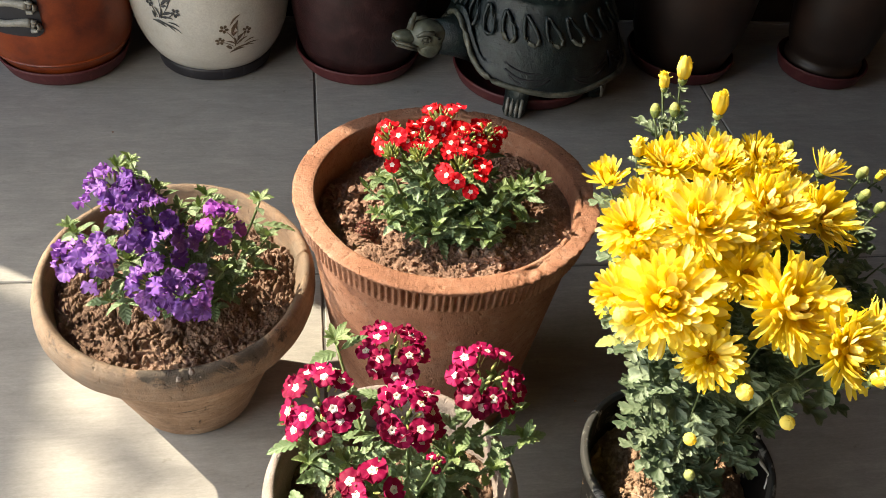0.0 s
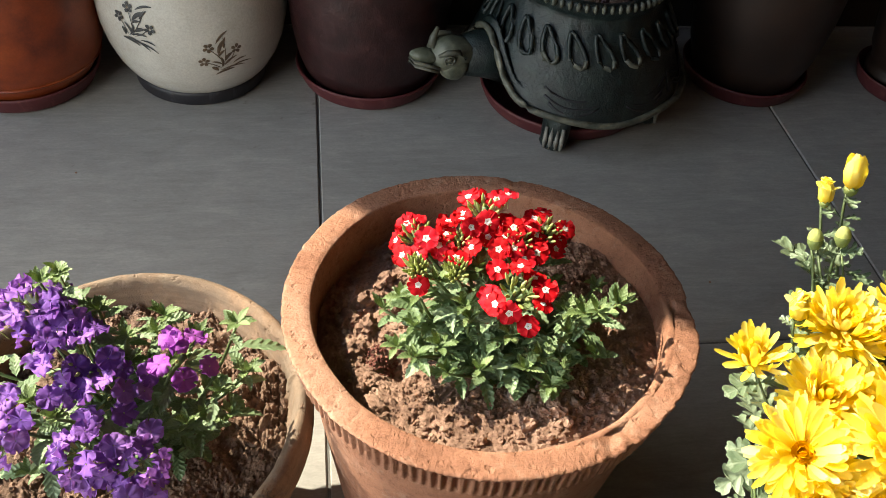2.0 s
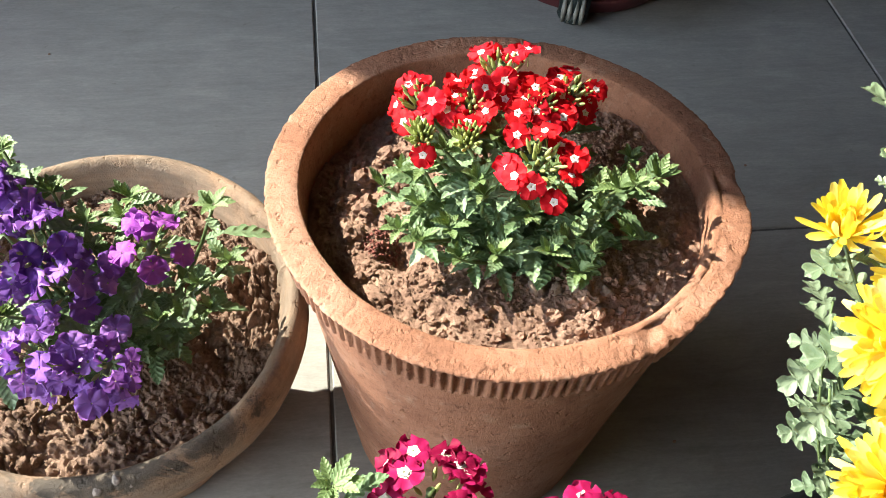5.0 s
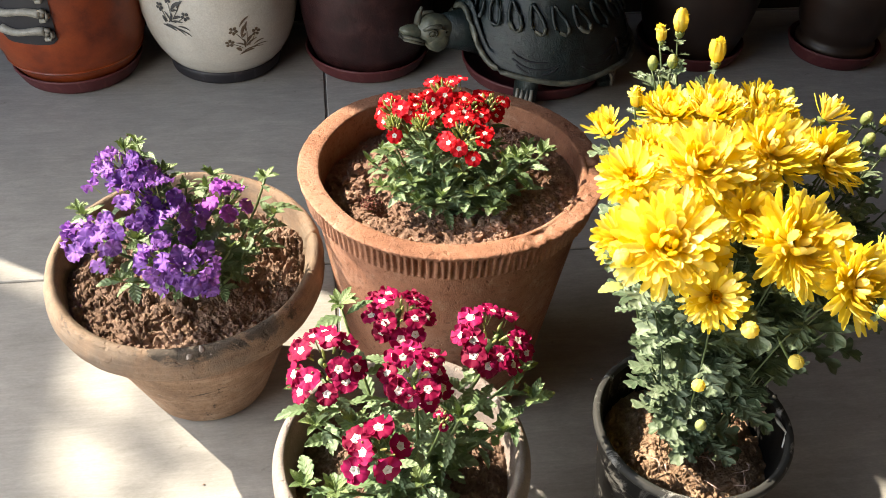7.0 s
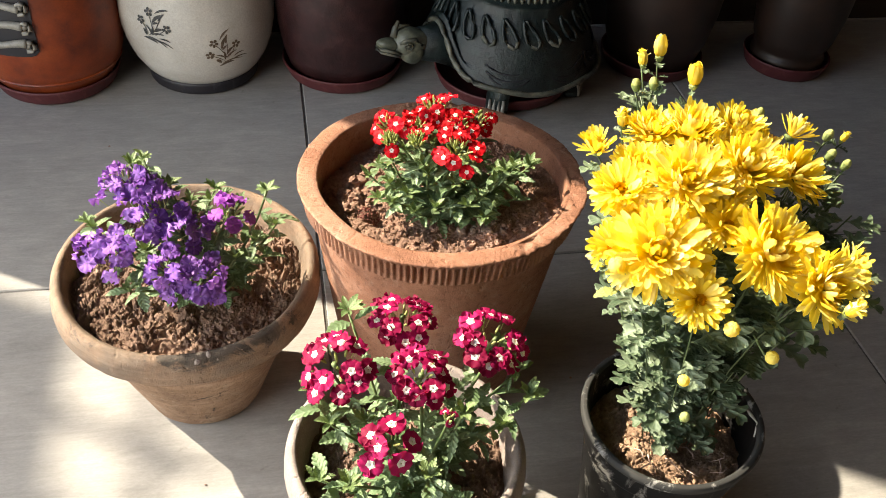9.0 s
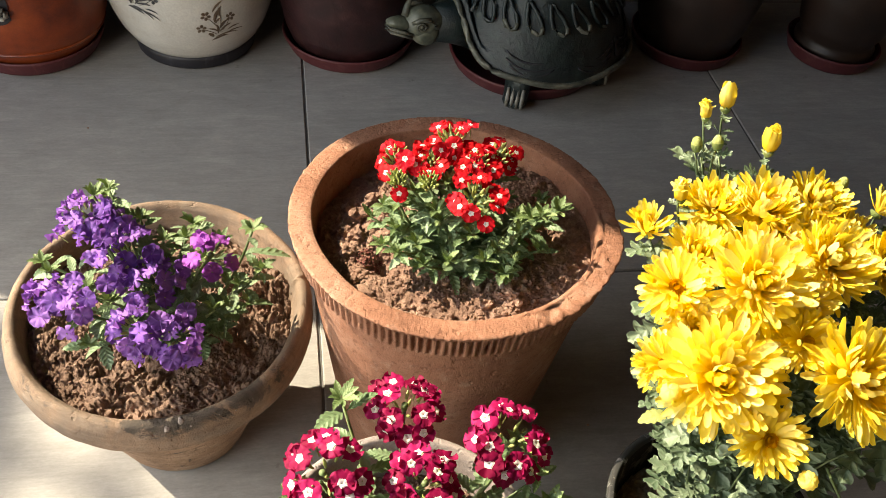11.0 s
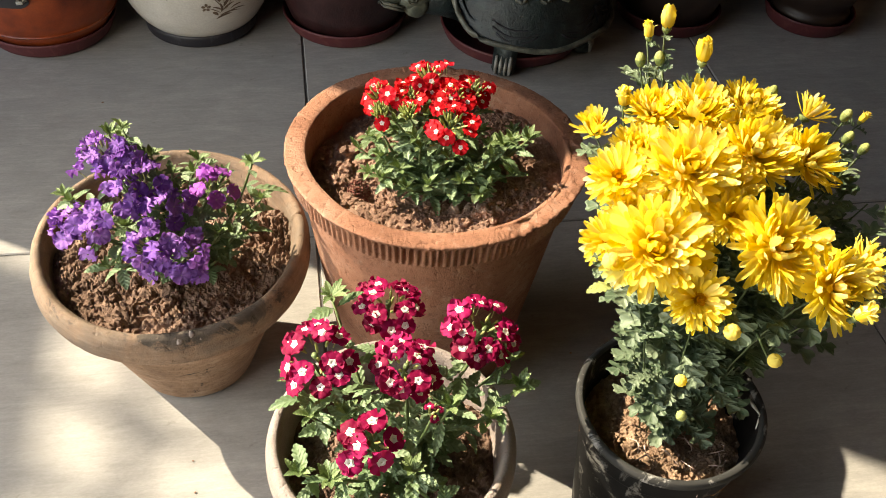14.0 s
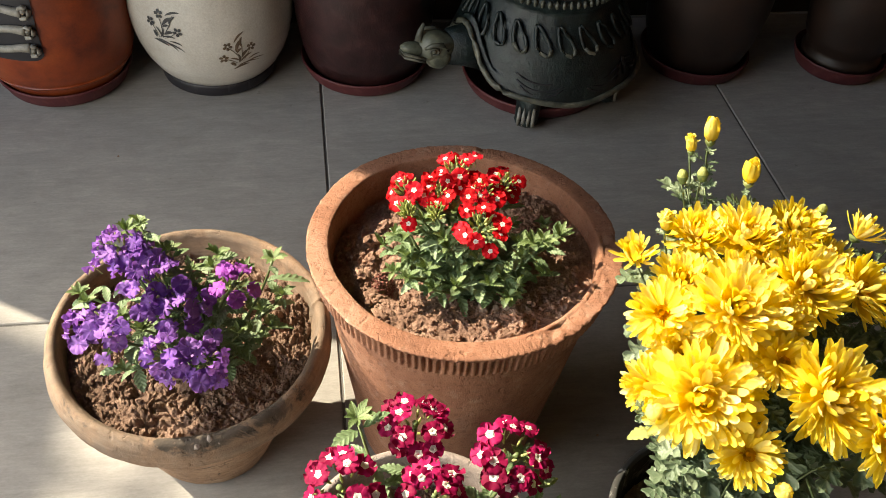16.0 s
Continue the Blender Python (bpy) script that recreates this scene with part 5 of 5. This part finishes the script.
mum = thing("chrysanthemum_plant", (B_AT[0], B_AT[1], 0.148), "bushy yellow chrysanthemum in full bloom with grey-green lobed leaves", "flower", "flowering plants")
MB = Vector((B_AT[0], B_AT[1], 0.148))
mrng = random.Random(77)


def mum_head(at, lean, r, mesh, open_middle=False):
    hub = new("flower_head")
    hub.parent = mum
    hub.empty_display_size = 0.01
    hub.matrix_basis = aim(Vector(at) - MB, lean, mrng.random() * 6) @ Matrix.Scale(r * 1.06, 4)
    piece("petals", mesh, hub)
    piece("calyx", CUP if mesh in (HALF, CLOSED) else CALYX, hub)
    if open_middle:
        piece("flower_centre", GOLD, hub)
    return hub


def mum_stem(tip, seed, leaves=7, r=0.0006):
    tip = Vector(tip) - MB
    foot = Vector((tip.x * 0.22, tip.y * 0.22, -0.008))
    bow = Vector((foot.x + 0.3 * (tip.x - foot.x), foot.y + 0.3 * (tip.y - foot.y), tip.z * 0.72))
    pts = [foot * (1 - f) ** 2 + bow * 2 * f * (1 - f) + tip * f * f for f in (0, 0.2, 0.4, 0.6, 0.8, 1)]
    piece("stem", mesh_of("stem", *tube(pts, r, 6), M_MSTEM), mum)
    leafy(mum, pts[1:], seed + 5, leaves, (0.012, 0.030), M_LEAVES, 0.3)


HEADS = [(-0.019, 0.784, 0.380, 0.018, 2), (0.024, 0.796, 0.385, 0.021, 0), (0.050, 0.787, 0.390, 0.024, 0), (0.089, 0.794, 0.385, 0.023, 0), (-0.016, 0.741, 0.378, 0.022, 1),
         (0.023, 0.731, 0.388, 0.029, 0), (0.074, 0.747, 0.385, 0.027, 0), (0.116, 0.751, 0.374, 0.024, 1), (-0.031, 0.703, 0.362, 0.018, 1), (-0.008, 0.687, 0.368, 0.032, 0),
         (0.038, 0.722, 0.368, 0.025, 0), (0.044, 0.702, 0.374, 0.018, 1), (0.066, 0.681, 0.368, 0.031, 0), (0.093, 0.655, 0.358, 0.026, 0), (0.012, 0.659, 0.353, 0.020, 1)]
for i, (x, y, z, r, kind) in enumerate(HEADS):
    lean = Vector(((x - 0.04) * 5, (y - 0.755) * 5 - 0.25, 0.75))
    mum_head((x, y, z), lean, r, SIDE if kind == 2 else OPEN[i % 2] if kind else MUMS[i % 4], kind == 1)
    mum_stem((x, y, z - r * 0.12), 200 + i)
for i, (x, y, z, r) in enumerate(((0.060, 0.765, 0.386, 0.022), (0.005, 0.765, 0.384, 0.020), (0.020, 0.705, 0.366, 0.021), (0.105, 0.775, 0.380, 0.021), (0.036, 0.757, 0.385, 0.022), (-0.006, 0.722, 0.370, 0.022), (0.052, 0.730, 0.380, 0.022), (0.082, 0.772, 0.386, 0.022))):
    mum_head((x, y, z - 0.006), Vector(((x - 0.04) * 5, (y - 0.755) * 5 - 0.2, 0.7)), r, MUMS[i % 4])
    mum_stem((x, y, z - 0.009), 250 + i)
for i, (x, y, z) in enumerate(((0.150, 0.745, 0.350), (0.155, 0.720, 0.335), (0.140, 0.700, 0.325), (0.155, 0.770, 0.355), (0.120, 0.73, 0.33), (0.135, 0.665, 0.34), (0.13, 0.79, 0.34), (0.135, 0.735, 0.345), (0.15, 0.755, 0.362), (0.145, 0.71, 0.340), (0.125, 0.76, 0.362), (0.162, 0.735, 0.348), (0.148, 0.69, 0.335))):
    mum_stem((x, y, z), 270 + i, 9)
mum_head((0.134, 0.795, 0.376), (0.5, 0.2, 0.6), 0.018, SIDE)
mum_stem((0.134, 0.795, 0.373), 230)
mum_head((0.127, 0.677, 0.350), (0.8, -0.1, 0.3), 0.019, OPEN[0])
mum_stem((0.127, 0.677, 0.348), 231)

def button_bud(name):
    """A round bud of tightly folded petals of unit radius over a green cup."""
    prof = [(0.0, -1.0), (0.5, -0.92), (0.86, -0.55), (1.0, -0.1), (0.97, 0.25), (0.8, 0.6), (0.5, 0.84), (0.22, 0.93), (0.0, 0.9)]
    vs, fs = lathe(prof, 24, lambda a, r, z: (r * (1 + 0.06 * math.cos(12 * a + z * 2)), z + 0.03 * math.cos(6 * a) * (z > 0.4)))
    return mesh_of(name, vs, fs, [M_BUDGREEN, M_YELLOW], [1 if (i % 8) > 1 else 0 for i in range(len(fs))])


BUTTON = button_bud("bud")
BUDS = [(0.034, 0.857, 0.411, 0.0062, 1), (0.049, 0.863, 0.415, 0.0075, 2), (0.024, 0.837, 0.400, 0.0046, 0), (0.038, 0.838, 0.400, 0.0046, 0), (0.058, 0.817, 0.417, 0.0075, 2),
        (0.002, 0.800, 0.396, 0.007, 1), (0.113, 0.810, 0.388, 0.0045, 0), (0.167, 0.797, 0.375, 0.0045, 0), (0.180, 0.795, 0.374, 0.0045, 1), (0.158, 0.775, 0.373, 0.0044, 0),
        (0.167, 0.767, 0.369, 0.0042, 0), (0.026, 0.637, 0.348, 0.0049, 3), (0.096, 0.628, 0.366, 0.0072, 1), (0.014, 0.648, 0.290, 0.0040, 3), (0.024, 0.647, 0.252, 0.0046, 0),
        (0.058, 0.632, 0.324, 0.0043, 3), (-0.036, 0.682, 0.366, 0.0055, 3)]
for i, (x, y, z, r, kind) in enumerate(BUDS):
    lean = Vector(((x - 0.05) * 3, (y - 0.74) * 2 - 0.02, 0.6))
    if kind == 3:
        piece("bud", BUTTON, mum, aim(Vector((x, y, z)) - MB, lean) @ Matrix.Scale(r, 4), "round yellow bud")
    elif kind:
        mum_head(Vector((x, y, z)) - lean.normalized() * r * 1.1, lean, r * (2.2 if kind == 2 else 2.0), HALF if kind == 2 else CLOSED)
    else:
        piece("bud", GREEN_BUD, mum, aim(Vector((x, y, z)) - MB, lean) @ Matrix.Diagonal((r * 0.8, r * 0.8, r * 1.15, 1)))
    foot = Vector((x * 0.75 + 0.012, y * 0.85 + 0.108, z - 0.045)) if y > 0.7 else Vector((x + 0.006, y + 0.03, z - 0.012)) if z > 0.3 else Vector((x * 0.8 + 0.012, y + 0.014, z - 0.016))
    _, pts = stem(mum, foot - MB, Vector((x, y, z - r)) - MB, 0.0008, 0.004, M_MSTEM, 300 + i)
    if z > 0.36:
        leafy(mum, pts, 330 + i, 4, (0.006, 0.013), M_LEAVES, 0.8)
for i, (x, y, z) in enumerate(((0.098, 0.718, 0.362), (0.108, 0.728, 0.364), (0.090, 0.706, 0.356), (0.116, 0.712, 0.352))):
    mum_stem((x, y, z), 290 + i, 6)
# side shoots towards the large pot
for i, (x, y, z) in enumerate(((0.010, 0.796, 0.312), (-0.002, 0.766, 0.308), (0.022, 0.812, 0.300))):
    tip = Vector((x, y, z)) - MB
    _, pts = stem(mum, Vector((tip.x * 0.3, tip.y * 0.3, 0.03)), tip, 0.0007, 0.015, None, 370 + i)
    leafy(mum, pts[2:], 375 + i, 5, (0.014, 0.022), M_LEAVES, 0.3)
# leafy stems under the highest buds
for i, (x, y, z) in enumerate(((0.030, 0.842, 0.392), (0.042, 0.845, 0.395), (0.052, 0.815, 0.395), (0.150, 0.785, 0.362))):
    mum_stem((x, y, z), 350 + i, 4)
# leafy lower stems
for i in range(16):
    a = i * 2.399
    d = 0.008 + 0.026 * mrng.random()
    mum_stem((B_AT[0] - 0.01 + d * math.cos(a), B_AT[1] + 0.01 + d * math.sin(a), mrng.uniform(0.21, 0.345)), 400 + i, 8, 0.0008)

for i in range(14):
    a = i * 2.399 + 0.4
    d = 0.010 + 0.028 * mrng.random()
    mum_stem((B_AT[0] - 0.008 + d * math.cos(a), B_AT[1] + 0.006 + d * math.sin(a), mrng.uniform(0.168, 0.225)), 440 + i, 5, 0.0008)

# one bright leaf that stands out on the window side
piece("leaf", verbena_leaf("leaf", 3, M_BUDGREEN), mum, Matrix.Translation(Vector((-0.026, 0.688, 0.338)) - MB) @ pose(0, 0, 0, 0, -10, 190) @ Matrix.Scale(0.019, 4), "bright yellow-green leaf")

# ---- floor tiles, last ----
TILE, JOINT = 0.607, 0.0028


def tile_mesh():
    h, b = (TILE - JOINT) / 2, 0.0012
    vs, fs = [], []
    for r, z in ((h, -0.006), (h, -b), (h - b, 0.0)):
        vs += [(-r, -r, z), (r, -r, z), (r, r, z), (-r, r, z)]
    for k in (0, 4):
        for i in range(4):
            j = (i + 1) % 4
            fs.append((k + i, k + j, k + 4 + j, k + 4 + i))
    fs.append((8, 9, 10, 11))
    return mesh_of("tile", vs, fs, M_TILE, smooth=False)


TILE_ME = tile_mesh()
for i in range(-2, 5):
    for j in range(-7, 2):
        cx, cy = -0.198 + TILE * (i + 0.5), 1.102 + TILE * (j + 0.5)
        if X0 - 0.3 < cx < X1 + 0.3 and cy < Y1 + 0.3:
            piece("tile", TILE_ME, floor, pose(cx, cy, 0.0))

# ---- crumbs on the floor ----
rng = random.Random(91)
crumbs = [moved(blob(rng.uniform(0.0010, 0.0019), k, 0.6, 1, (1, 0.8, 0.6)), Matrix.Translation((x, y, 0.0008))) for k, (x, y) in enumerate(
    [(-0.470, 1.387), (-0.323, 0.779), (-0.326, 0.812)] + [(rng.uniform(-0.5, 0.25), rng.uniform(0.55, 1.3)) for _ in range(14)])]
tagged(new("soil_crumbs", mesh_of("soil_crumbs", *joined(crumbs), M_SOIL, smooth=False)), "few small dark soil crumbs on the tiles", "soil", kind="stuff")
